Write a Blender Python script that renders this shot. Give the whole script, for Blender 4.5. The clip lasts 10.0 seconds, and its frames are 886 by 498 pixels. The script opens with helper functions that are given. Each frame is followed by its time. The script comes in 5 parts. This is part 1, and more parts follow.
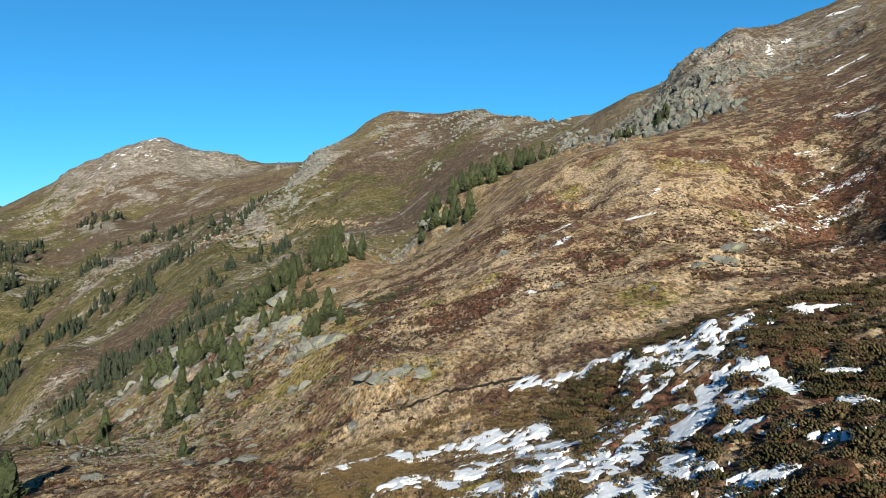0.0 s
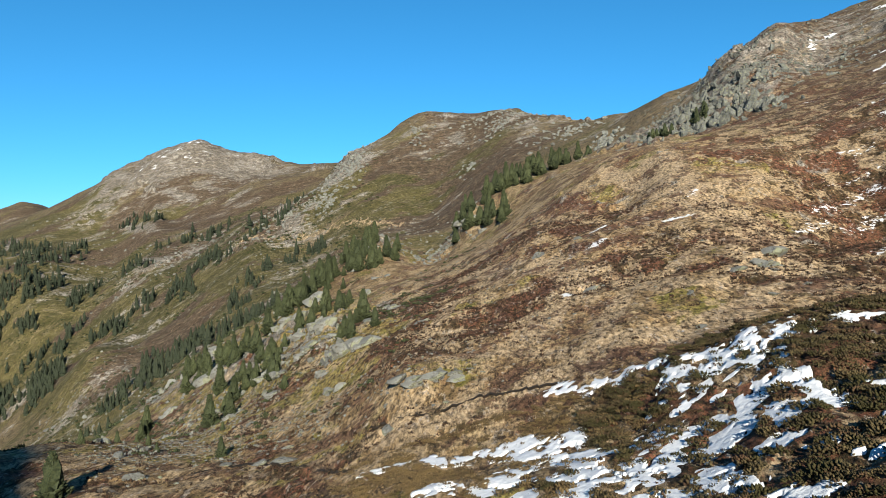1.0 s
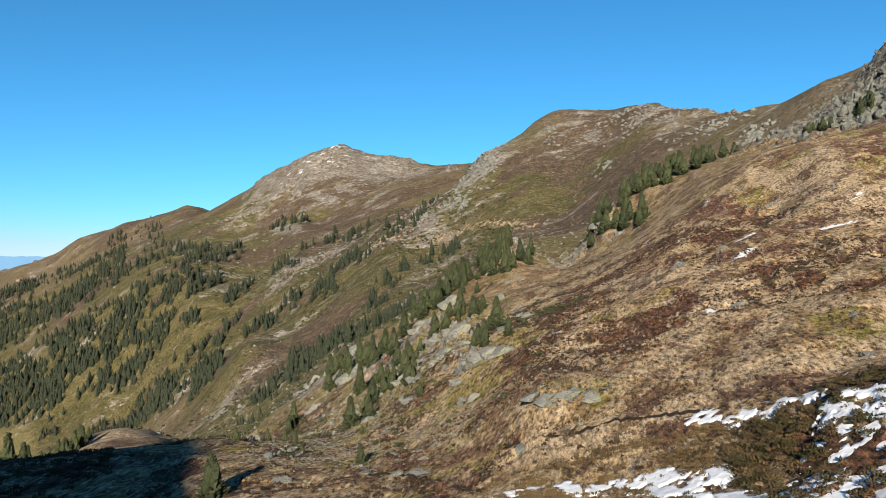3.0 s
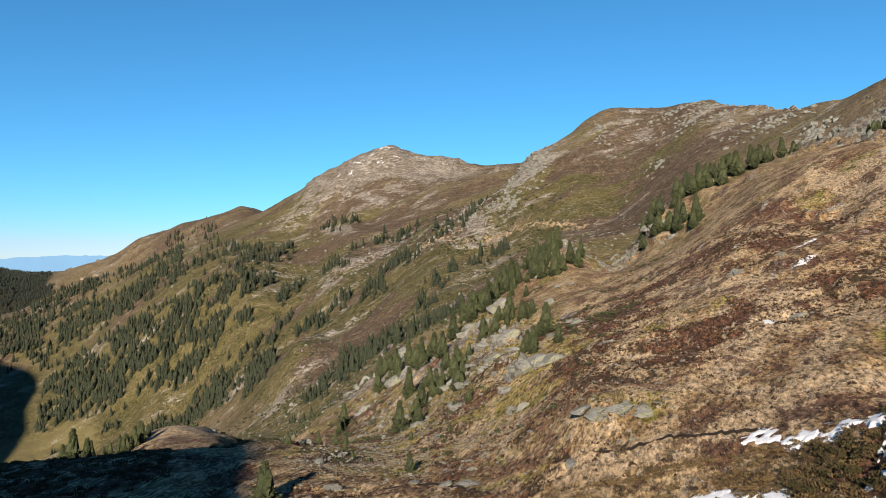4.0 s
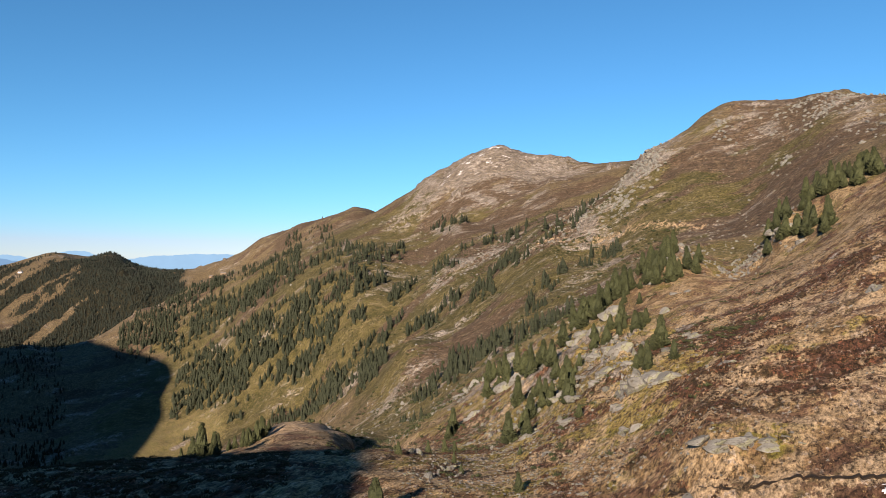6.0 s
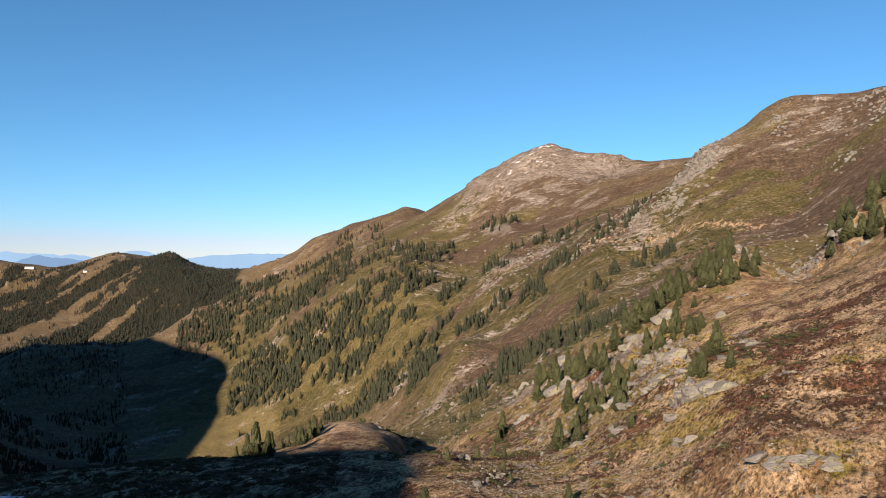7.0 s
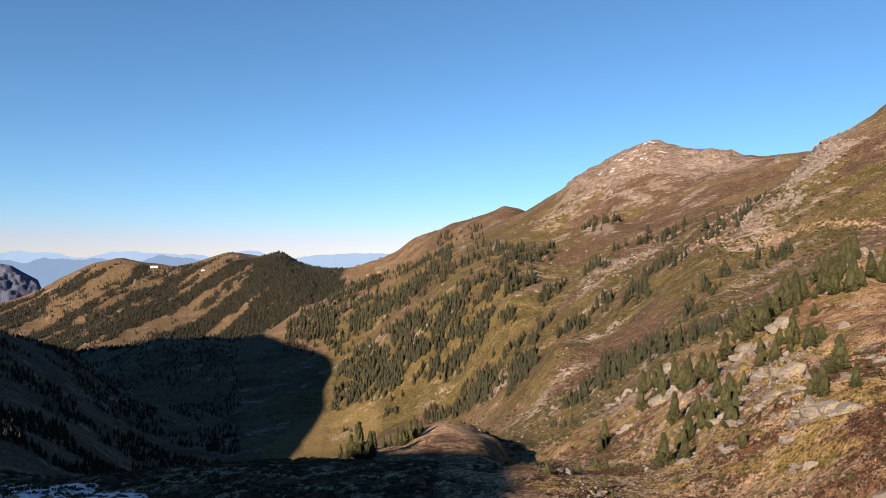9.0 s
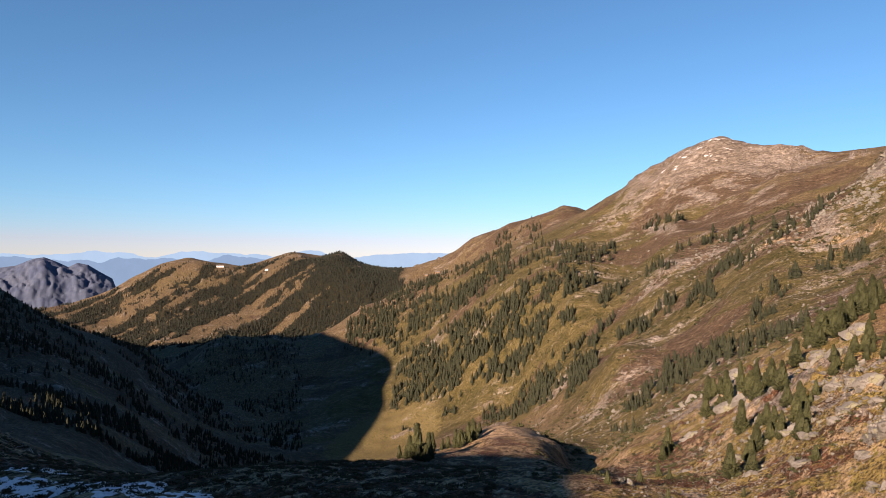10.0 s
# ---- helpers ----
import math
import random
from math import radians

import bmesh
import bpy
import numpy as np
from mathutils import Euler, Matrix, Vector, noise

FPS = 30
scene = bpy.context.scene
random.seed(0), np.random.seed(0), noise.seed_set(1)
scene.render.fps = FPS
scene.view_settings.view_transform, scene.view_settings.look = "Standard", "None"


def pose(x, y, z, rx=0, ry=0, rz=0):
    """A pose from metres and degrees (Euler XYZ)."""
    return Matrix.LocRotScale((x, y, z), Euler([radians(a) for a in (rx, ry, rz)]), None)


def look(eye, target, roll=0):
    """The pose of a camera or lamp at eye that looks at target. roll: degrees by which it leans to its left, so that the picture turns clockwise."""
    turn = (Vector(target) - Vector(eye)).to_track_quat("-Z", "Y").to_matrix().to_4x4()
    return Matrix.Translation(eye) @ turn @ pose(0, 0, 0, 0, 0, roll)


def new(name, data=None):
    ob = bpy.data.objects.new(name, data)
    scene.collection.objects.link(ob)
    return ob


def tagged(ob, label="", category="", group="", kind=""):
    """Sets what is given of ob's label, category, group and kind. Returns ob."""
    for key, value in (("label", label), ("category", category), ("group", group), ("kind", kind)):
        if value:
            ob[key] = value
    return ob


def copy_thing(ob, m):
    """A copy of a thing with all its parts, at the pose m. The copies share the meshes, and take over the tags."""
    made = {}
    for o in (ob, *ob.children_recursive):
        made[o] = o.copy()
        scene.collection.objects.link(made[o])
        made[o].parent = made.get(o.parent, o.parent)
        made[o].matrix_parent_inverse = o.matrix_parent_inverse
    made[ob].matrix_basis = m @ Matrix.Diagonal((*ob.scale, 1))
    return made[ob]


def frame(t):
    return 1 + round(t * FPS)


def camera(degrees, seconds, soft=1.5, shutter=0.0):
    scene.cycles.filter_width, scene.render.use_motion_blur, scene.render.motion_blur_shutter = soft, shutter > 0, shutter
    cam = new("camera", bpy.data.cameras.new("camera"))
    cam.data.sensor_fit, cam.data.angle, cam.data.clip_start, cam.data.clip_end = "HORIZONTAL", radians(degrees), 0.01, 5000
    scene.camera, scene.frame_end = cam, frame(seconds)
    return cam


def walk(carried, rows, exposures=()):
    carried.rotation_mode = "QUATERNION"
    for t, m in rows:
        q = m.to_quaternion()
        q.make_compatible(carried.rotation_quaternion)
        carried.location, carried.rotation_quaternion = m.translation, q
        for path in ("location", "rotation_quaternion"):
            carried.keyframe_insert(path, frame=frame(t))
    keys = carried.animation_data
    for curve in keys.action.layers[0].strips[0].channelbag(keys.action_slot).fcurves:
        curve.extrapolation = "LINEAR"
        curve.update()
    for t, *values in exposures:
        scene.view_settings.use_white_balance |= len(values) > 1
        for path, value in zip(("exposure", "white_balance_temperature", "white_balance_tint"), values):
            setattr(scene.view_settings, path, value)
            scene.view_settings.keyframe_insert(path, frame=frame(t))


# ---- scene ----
cam = camera(64.78, 10.0, soft=0.6)
# seconds, place in metres from the first eye, then yaw, pitch and roll in degrees
ROWS = [
    (0.0, -0.000, 0.000, 0.000, 0.003, 1.106, 0.356),
    (0.5, 0.036, 0.047, 0.202, 1.070, 1.090, 0.342),
    (1.0, 0.027, 0.061, 0.469, 2.812, 1.088, 0.340),
    (1.5, 0.051, 0.074, 0.812, 5.157, 1.098, 0.310),
    (2.0, 0.057, 0.073, 1.221, 8.174, 1.088, 0.241),
    (2.5, 0.063, 0.057, 1.734, 10.860, 1.049, 0.230),
    (3.0, 0.059, 0.089, 2.379, 13.733, 1.034, 0.165),
    (4.5, -0.011, 0.192, 4.202, 20.064, 0.978, 0.024),
    (5.0, -0.041, 0.266, 4.810, 23.033, 0.950, -0.049),
    (5.5, -0.063, 0.402, 5.378, 24.879, 0.930, -0.100),
    (7.0, -0.079, 0.892, 7.022, 30.739, 0.832, -0.073),
    (7.5, -0.103, 1.058, 7.529, 32.796, 0.805, -0.078),
    (8.0, -0.152, 1.217, 7.983, 34.847, 0.793, -0.070),
    (8.5, -0.167, 1.357, 8.401, 36.947, 0.783, -0.086),
    (9.0, -0.201, 1.481, 8.814, 38.915, 0.757, -0.097),
    (9.5, -0.253, 1.601, 9.309, 41.142, 0.740, -0.104),
    (10.0, -0.309, 1.726, 9.845, 43.699, 0.711, -0.092),
]
EXPOSURES = [(0.0, 1.5, 6400, 4), (3.0, 1.48, 6750, 9), (5.0, 1.5, 7300, 18), (7.0, 1.56, 7900, 26), (10.0, 1.62, 8700, 36)]
walk(cam, [(t, pose(x, y, z, 90 + pitch, roll, yaw)) for t, x, y, z, yaw, pitch, roll in ROWS], EXPOSURES)
# END CAM

# ---- light ----
SUN_AZ, SUN_EL = 186.0, 21.0  # degrees to the left of the first view, degrees above the horizon
world = bpy.data.worlds.new("world")
scene.world = world
world.use_nodes = True
wn = world.node_tree.nodes
wn.clear()
sky = wn.new("ShaderNodeTexSky")
sky.sky_type = "NISHITA"
sky.sun_disc = False
sky.sun_elevation = radians(SUN_EL)
sky.sun_rotation = radians(-SUN_AZ)
sky.altitude = 1900
sky.air_density, sky.dust_density, sky.ozone_density = 1.0, 0.0, 2.5
bg = wn.new("ShaderNodeBackground")
bg.inputs["Strength"].default_value = 0.05
wo = wn.new("ShaderNodeOutputWorld")
clear = wn.new("ShaderNodeMix")  # very dry, clear autumn air: a deeper blue
clear.data_type, clear.blend_type = "RGBA", "MULTIPLY"
clear.inputs["Factor"].default_value = 1.0
warmth = wn.new("ShaderNodeMath")  # red against blue: low in the height of the sky, high over the horizon
warmth.operation = "DIVIDE"
rgb = wn.new("ShaderNodeSeparateColor")
low = wn.new("ShaderNodeMapRange")
low.inputs[1].default_value, low.inputs[2].default_value = 0.30, 0.95
air = wn.new("ShaderNodeMix")
air.data_type = "RGBA"
air.inputs[6].default_value, air.inputs[7].default_value = (0.285, 0.90, 1.16, 1), (0.52, 0.69, 1.02, 1)
for out_socket, in_socket in ((sky.outputs[0], rgb.inputs[0]), (rgb.outputs[0], warmth.inputs[0]), (rgb.outputs[2], warmth.inputs[1]), (warmth.outputs[0], low.inputs[0]),
                              (low.outputs[0], air.inputs[0]), (air.outputs[2], clear.inputs[7])):
    world.node_tree.links.new(out_socket, in_socket)
world.node_tree.links.new(sky.outputs[0], clear.inputs[6])
world.node_tree.links.new(clear.outputs[2], bg.inputs["Color"])
world.node_tree.links.new(bg.outputs[0], wo.inputs["Surface"])

sun_data = bpy.data.lights.new("sun", "SUN")
sun_data.energy, sun_data.angle, sun_data.color = 5.0, radians(0.53), (1.0, 0.90, 0.76)
sun = new("sun", sun_data)
se, sa = radians(SUN_EL), radians(SUN_AZ)
sun.matrix_world = look((-math.sin(sa) * math.cos(se) * 900, math.cos(sa) * math.cos(se) * 900, math.sin(se) * 900), (0, 0, 0))

# ---- terrain maths ----
KNOTS = []


def landform(name, *line):
    """A line of the relief: bearing (degrees to the left of the first view), distance and height from the first eye, in metres."""
    pts = [np.array((a / 10.0, 2.0 * math.log(r), h / r)) for a, r, h in line]
    KNOTS.append(pts[0])
    for p, q in zip(pts, pts[1:]):
        n = max(1, min(8, int(np.hypot(*(q - p)[:2]) / 0.3)))
        KNOTS.extend(p + (q - p) * (i + 1) / n for i in range(n))


landform("under_camera", (-170, 14, -13), (-120, 14, -12), (-60, 14, -13.5), (0, 14, -16.5), (60, 14, -20), (110, 14, -19), (170, 14, -15))
landform("near_brink", (-60, 30, -8), (-29.8, 29.8, -8.5), (-16.3, 34.3, -11), (-3.4, 39.9, -13.2), (6.7, 49.6, -15.6), (17.3, 63, -19.6), (36, 75, -20.8), (51.7, 91, -22.1), (69.9, 101, -20.8), (85, 100, -28))
landform("near_mid", (-45, 45, -3), (-24.1, 43, -7), (-17.6, 45, -9.7), (-12, 47.7, -11.2), (-5.2, 45, -13.1), (1.2, 56, -15.1), (6.7, 61, -16.3))
landform("near_crest", (-50, 60, 1), (-32.3, 59, -1.9), (-27.2, 57.9, -2.5), (-23.8, 56.9, -3.5), (-20.6, 56.8, -4.6), (-15.6, 58.7, -6.4), (-12.5, 60, -8.4))
landform("behind_crest", (-50, 69, 0.2), (-32.3, 68, -2.4), (-27.2, 66, -3.3), (-23.8, 65, -4.4), (-20.6, 65, -5.7), (-15.6, 66, -7.5))
landform("path", (-50, 92, 5), (-32.4, 88, -1.1), (-28.3, 84, -2), (-22.6, 82, -2.7), (-17.1, 83, -2.7), (-13.4, 76, -5.8), (-9.8, 71, -8.2), (-6.9, 65, -10.8), (6.7, 67, -15.1), (11.2, 72, -18.3), (15.8, 79, -19.9), (20.1, 89, -22.2), (24.1, 97, -23.7), (28.2, 109, -25.2), (31.3, 119, -26.2))
landform("slope_low", (-29.4, 139, 2.1), (-21.7, 100, 1.7), (-7, 98, -4.6), (1.2, 101, -8), (4.4, 74, -11.8), (6.1, 78, -11.5), (11.2, 103, -17.3), (15.1, 106, -20.9), (21.7, 109, -26))
landform("slope_mid", (-32.1, 128, 3.5), (-18.6, 112, 3.6), (-9.9, 132, 5.6), (-4.5, 127, 1), (-0.7, 132, -2.7), (3.9, 124, -7.4), (10, 120, -13.2), (12.6, 139, -14.9), (14.6, 151, -17.4), (18.7, 139, -26.7), (22.2, 161, -34.5), (26, 215, -48), (29.3, 249, -56))
landform("slope_high", (-50, 150, 40), (-32.5, 168, 28.1), (-28.8, 177, 26.6), (-20.8, 197, 31.8), (-14.8, 181, 25.9), (-11.9, 167, 13.1), (-4.9, 150, 6.6), (0.2, 185, 3), (3.9, 180, -3.6), (6.7, 170, -8.8), (10.3, 165, -12.3))
landform("shoulder", (-14, 190, 28.5), (-10, 206, 26.9), (-6.8, 227, 24.8), (-3.1, 254, 17.8), (-0.3, 272, 12.5), (2, 285, 5.8), (4.4, 305, 1.8), (8, 306, 10))
landform("hollow", (0.6, 410, 17), (3, 420, 13.7), (6.2, 450, 16.5))
landform("grove", (0.65, 290, 22.5), (-0.74, 300, 27.5), (-3, 318, 37.5), (-5.4, 328, 42.5), (-8.1, 332, 47.5), (-10.9, 326, 52))
landform("grove_back", (0.6, 345, 21), (-3, 390, 38), (-7, 400, 49))
landform("rib", (8.2, 300, 10.5), (10.3, 270, -3), (12.5, 250, -10.5), (15.6, 251, -18.2), (18.5, 267, -27.1), (21.8, 297, -40.5), (25.3, 340, -58.6), (28.2, 343, -70.8))
landform("gully", (9, 420, 6.6), (13, 400, -11.2), (17, 410, -25.8), (21, 440, -44.7), (25, 490, -72.4), (29, 490, -97), (33, 480, -112.6))
landform("slope_foot", (14.2, 644, 6.1), (16.1, 576, -8.2), (21.3, 612, -29), (23.8, 638, -48), (26.9, 665, -64), (29.6, 639, -65.9), (29.4, 732, -84.7), (31.9, 583, -115.4), (36, 700, -156.5))
landform("knoll", (34, 321, -74.4), (35.8, 323, -73), (37, 327, -70.5), (38.6, 330, -69.6), (40.4, 332, -71.3), (42.2, 328, -75.8), (44.9, 320, -77.7), (47.6, 311, -79), (51, 301, -78.8))
landform("knoll_right", (30.3, 320, -78), (31.6, 325, -86), (33.2, 322, -92), (33.6, 332, -87))
landform("knoll_rib", (36.3, 345, -73.5), (35.9, 362, -78), (35.7, 300, -67.5), (35.4, 270, -63.5), (35.6, 245, -60))
landform("knoll_gully", (33.6, 305, -80), (32.8, 285, -77), (32.2, 260, -71))
landform("knoll_bank", (30.8, 418, -98.2), (32.6, 428, -99.9))
landform("knoll_back", (34, 430, -102.4), (38, 430, -104), (43, 430, -112), (48, 430, -120.1), (55, 420, -122.8))
landform("terrace", (36, 190, -48.1), (42, 190, -47), (48, 190, -45.6), (54.5, 174, -41.2), (60, 160, -36.6), (68.7, 129, -26.7), (76, 135, -24.3), (90, 150, -7.9))
landform("terrace_back", (50, 240, -63.4), (58, 240, -66.6), (66, 230, -59.9), (73, 230, -46.8), (90, 250, 8.7))
landform("knoll_front", (30.8, 240, -60.2), (40, 255, -61.9), (43, 250, -61.9))
landform("floor_near", (38, 800, -181.8), (42, 820, -195.4), (47, 800, -220.4), (52, 750, -229.3), (60, 700, -214), (68, 600, -149.6))
landform("floor", (38, 930, -184.1), (42, 980, -210.1), (46, 1060, -242.8), (50, 1150, -259.2), (54, 1300, -271.6), (60, 1500, -269.9), (66, 1700, -263.2), (72, 1900, -253.5))
landform("slope_up", (18.3, 800, 45.6), (22, 880, 13.8), (26.4, 934, -1.9), (26.9, 1005, -9.5), (30.2, 1026, -26.1), (33.2, 1010, -25.4), (37, 1080, -56.6), (41, 1150, -108.7), (45, 1300, -168.8), (48, 1450, -203.8), (51, 1550, -212.3))
landform("spur", (35.2, 1400, 29.3), (36.5, 1700, 53.4), (34.8, 1899, 101.7), (37.6, 2000, 57.9), (40.8, 2051, 9.4), (43, 2051, -23.3), (45.7, 2000, -47.6), (50, 1947, -118.9), (52.9, 1841, -179.8), (61.5, 1791, -184.6))
landform("spur_back", (36, 2300, 56.2), (38.5, 2500, 8.7), (42, 2600, -90.8), (46, 2600, -145.4), (50, 2500, -218.7), (54, 2400, -294.7), (58, 2300, -306.9))
landform("peak", (11.2, 1337, 186.6), (12.6, 1390, 198), (15.6, 1436, 201.8), (17.3, 1484, 210.5), (19.8, 1501, 220.8), (21.8, 1509, 240), (23.8, 1521, 234), (25.7, 1546, 207), (27.9, 1589, 187.7), (30.7, 1674, 145.1), (27.6, 1609, 197.9), (30.3, 1713, 157.4), (32.4, 1846, 128.7))
landform("peak_face", (25.3, 1180, 72.2), (29.7, 1400, 68.5), (21, 1150, 72.4), (17, 1100, 90.4))
landform("peak_back", (12, 1900, 182.9), (18, 2100, 202.2), (24, 2100, 183.7), (30, 2100, 128.4), (34, 2200, 84.5))
landform("far_hill", (32.4, 2693, 194.3), (33.9, 2742, 207.6), (36.1, 2794, 172.9), (38.3, 2865, 156), (39.4, 2897, 122.1), (41.4, 2980, 90), (43, 3050, 30.5), (44.8, 3100, -8.2))
landform("far_hill_back", (30, 3600, -62.8), (36, 3700, -64.6), (42, 3800, -99.5))
landform("plateau", (10.8, 861, 125.3), (10.3, 869, 139.1), (8.4, 916, 161.4), (7.4, 945, 174), (6.4, 963, 196.8), (5.2, 980, 209.4), (4.3, 985, 216.9), (3.4, 970, 212.3), (1.5, 938, 200.4), (-0.6, 900, 190.6), (-1.7, 880, 192.3), (-2.8, 865, 186), (-5.4, 822, 170.1), (-9.1, 765, 150.9), (-10.9, 706, 143.4), (-12.7, 607, 125.7), (-14.9, 527, 122), (-17.1, 466, 104.7), (-18.8, 444, 116.5), (-20.9, 452, 126.7), (-22.9, 478, 148.9), (-24.8, 515, 157.1), (-27.5, 554, 172.6), (-29.6, 590, 190.8), (-32.7, 624, 216.1), (-45, 700, 230))
landform("plateau_back", (11, 1050, 128.9), (5, 1300, 229.2), (-4, 1150, 202.8), (-12, 950, 150.5), (-18, 800, 126.7), (-26, 900, 191.3), (-45, 1000, 249.3))
landform("plateau_spur", (11.6, 833, 108.8), (13.8, 786, 75.3), (16, 758, 48.5), (17.7, 690, 22.5))
landform("spur_shade", (12.5, 995, 95.7), (15.1, 958, 61.4))
landform("plateau_foot", (10.3, 639, 33.7), (6.6, 599, 32.6), (3.9, 619, 42.7), (1.1, 617, 62.5), (-3.1, 574, 81.1), (-7.7, 513, 83.3), (-11.8, 434, 73.5))
landform("plateau_face", (9.4, 736, 80.1), (6.2, 734, 92.1), (3.9, 772, 109.6), (0.1, 751, 118.7), (-4.5, 690, 119.6), (-8.6, 630, 113.1))
landform("crag_foot", (-13.6, 296, 47), (-17.9, 266, 45.7), (-22, 265, 50.3), (-26.7, 284, 60), (-32.6, 292, 70))
landform("crag_mid", (-18.3, 362, 76.1), (-22, 369, 92.2), (-25.6, 416, 107.3), (-29.6, 415, 111.8), (-32.6, 432, 127.3))
landform("opposite_foot", (65, 2485, -273.2), (68.9, 2686, -273.8), (72.6, 2992, -222.4))
landform("opposite_mid", (50.3, 2900, -92.3), (53.9, 2796, -154.7), (58.8, 2895, -180.3), (63.8, 2994, -193.2), (68.9, 3093, -215.2))
landform("opposite", (48.5, 3401, -43.2), (50.3, 3451, -27.3), (52.1, 3501, 46.6), (54, 3551, 13.9), (55.7, 3601, 50.7), (57.9, 3651, 5.4), (60.9, 3701, -20.9), (63.6, 3701, -3.3), (65.5, 3751, -34), (67.8, 3799, -112), (70.4, 3845, -197.3), (73.3, 3892, -254.7))
landform("opposite_back", (48, 4400, -115.2), (55, 4400, -115.2), (63, 4400, -192.1), (70, 4300, -300.7))
landform("left_slope", (66.6, 1589, -184.5), (69.3, 1492, -152.6), (72.6, 1396, -105.4), (74.3, 1348, -74.3), (76, 1300, -43.3))
landform("left_dip", (70, 420, -100), (76, 420, -82), (84, 420, -60), (70, 650, -135), (77, 650, -100), (84, 650, -85), (72, 900, -125), (80, 900, -90))
landform("left_back", (67, 2200, -309.2), (71, 2200, -309.2), (76, 2200, -231.2))
# unseen ridge behind the eye, heights fitted so its shadow covers the valley
landform("left_crest", (184, 240, 62), (173.6, 236, 101.5), (162.3, 253, 108.5), (156.5, 263, 111), (151.7, 263, 103), (149.5, 275, 100), (141.7, 298, 87), (141.6, 417, 112), (134.9, 657, 105), (119.7, 770, 100), (119.9, 815, 145), (123.4, 897, 246), (119.6, 1057, 373), (113.6, 1385, 443))
landform("crest_front", (109.4, 300, -23), (103.9, 516, -98), (89.8, 709, -131), (88.9, 750, -107), (90.3, 800, -48), (87.4, 979, 34), (87, 1336, 71))
landform("crest_back", (184, 340, 50), (177.7, 353, 74), (171.4, 402, 73), (168.2, 424, 75), (164.4, 404, 70), (162.2, 406, 68), (156.2, 419, 50), (156.1, 585, 61), (150.9, 889, 28), (139.4, 971, 12), (140.1, 1037, 50), (143.5, 1178, 135), (140.4, 1356, 244), (133, 1653, 302))
landform("left_wall", (96, 500, -90), (92, 900, -100), (88, 1500, 10), (86, 2200, 40))
landform("behind_right", (-150, 200, 45), (-100, 200, 75), (-70, 250, 85))
landform("far_left", (150, 1400, 120))
landform("far_right", (-160, 900, 200), (-110, 800, 260), (-70, 800, 280))
landform("rim", (-170, 4900, 100), (-120, 4900, 200), (-70, 4900, 200), (-40, 4900, 100), (0, 4900, 0), (40, 4900, -150), (60, 4900, -250), (75, 4900, -380), (90, 4900, -300), (130, 4900, 0))


def hashed(ix, iy, seed):
    h = (ix.astype(np.int64) * 374761393 + iy.astype(np.int64) * 668265263 + seed * 1274126177) & 0xFFFFFFFF
    h = ((h ^ (h >> 13)) * 1274126177) & 0xFFFFFFFF
    return ((h ^ (h >> 16)) & 0xFFFF) / 65535.0


def value_noise(x, y, seed=0):
    """Smooth noise in 0..1, one cell a unit."""
    ix, iy = np.floor(x), np.floor(y)
    fx, fy = x - ix, y - iy
    fx, fy = fx * fx * fx * (fx * (fx * 6 - 15) + 10), fy * fy * fy * (fy * (fy * 6 - 15) + 10)
    a, b = hashed(ix, iy, seed), hashed(ix + 1, iy, seed)
    c, d = hashed(ix, iy + 1, seed), hashed(ix + 1, iy + 1, seed)
    return (a + (b - a) * fx) * (1 - fy) + (c + (d - c) * fx) * fy


def fbm(x, y, octaves=4, seed=0, gain=0.5):
    total, amp, norm = 0.0, 1.0, 0.0
    for i in range(octaves):
        total = total + amp * value_noise(x, y, seed + i * 7)
        norm += amp
        amp *= gain
        x, y = 1.97 * x * 0.8 - 1.97 * y * 0.6 + 3.1, 1.97 * x * 0.6 + 1.97 * y * 0.8 + 7.7
    return total / norm


def step(x, a, b):
    k = np.clip((x - a) / (b - a), 0, 1)
    return k * k * (3 - 2 * k)


def kernel(d2):
    return np.power(d2 + 1e-4, 0.75)


def solve_relief():
    k = np.array(KNOTS)
    k = np.concatenate([k, k[k[:, 0] > 9] - (36, 0, 0), k[k[:, 0] < -9] + (36, 0, 0)])
    n = len(k)
    d2 = ((k[:, None, :2] - k[None, :, :2]) ** 2).sum(2)
    m = np.zeros((n + 3, n + 3))
    m[:n, :n] = kernel(d2) - np.eye(n) * 0.004
    m[:n, n], m[:n, n + 1:] = 1, k[:, :2]
    m[n:, :n] = m[:n, n:].T
    w = np.linalg.solve(m, np.concatenate([k[:, 2], (0, 0, 0)]))
    return k, w


RELIEF_KNOTS, RELIEF_W = solve_relief()


def smooth_height(az, r):
    """The relief without its fine detail; az in degrees."""
    shape = np.shape(az)
    reach = np.maximum(np.ravel(r), 14.0)
    u, v = np.ravel(az) / 10.0, 2.0 * np.log(reach)
    out = np.empty(u.size)
    n = len(RELIEF_KNOTS)
    for i in range(0, u.size, 20000):
        a, b = u[i:i + 20000, None], v[i:i + 20000, None]
        d2 = (a - RELIEF_KNOTS[None, :, 0]) ** 2 + (b - RELIEF_KNOTS[None, :, 1]) ** 2
        out[i:i + 20000] = kernel(d2) @ RELIEF_W[:n] + RELIEF_W[n] + a[:, 0] * RELIEF_W[n + 1] + b[:, 0] * RELIEF_W[n + 2]
    under = np.minimum(1, np.ravel(r) / 14.0)  # a rounded hollow right below the first eye
    return (under * (out * reach + 16.5) - 16.5).reshape(shape)


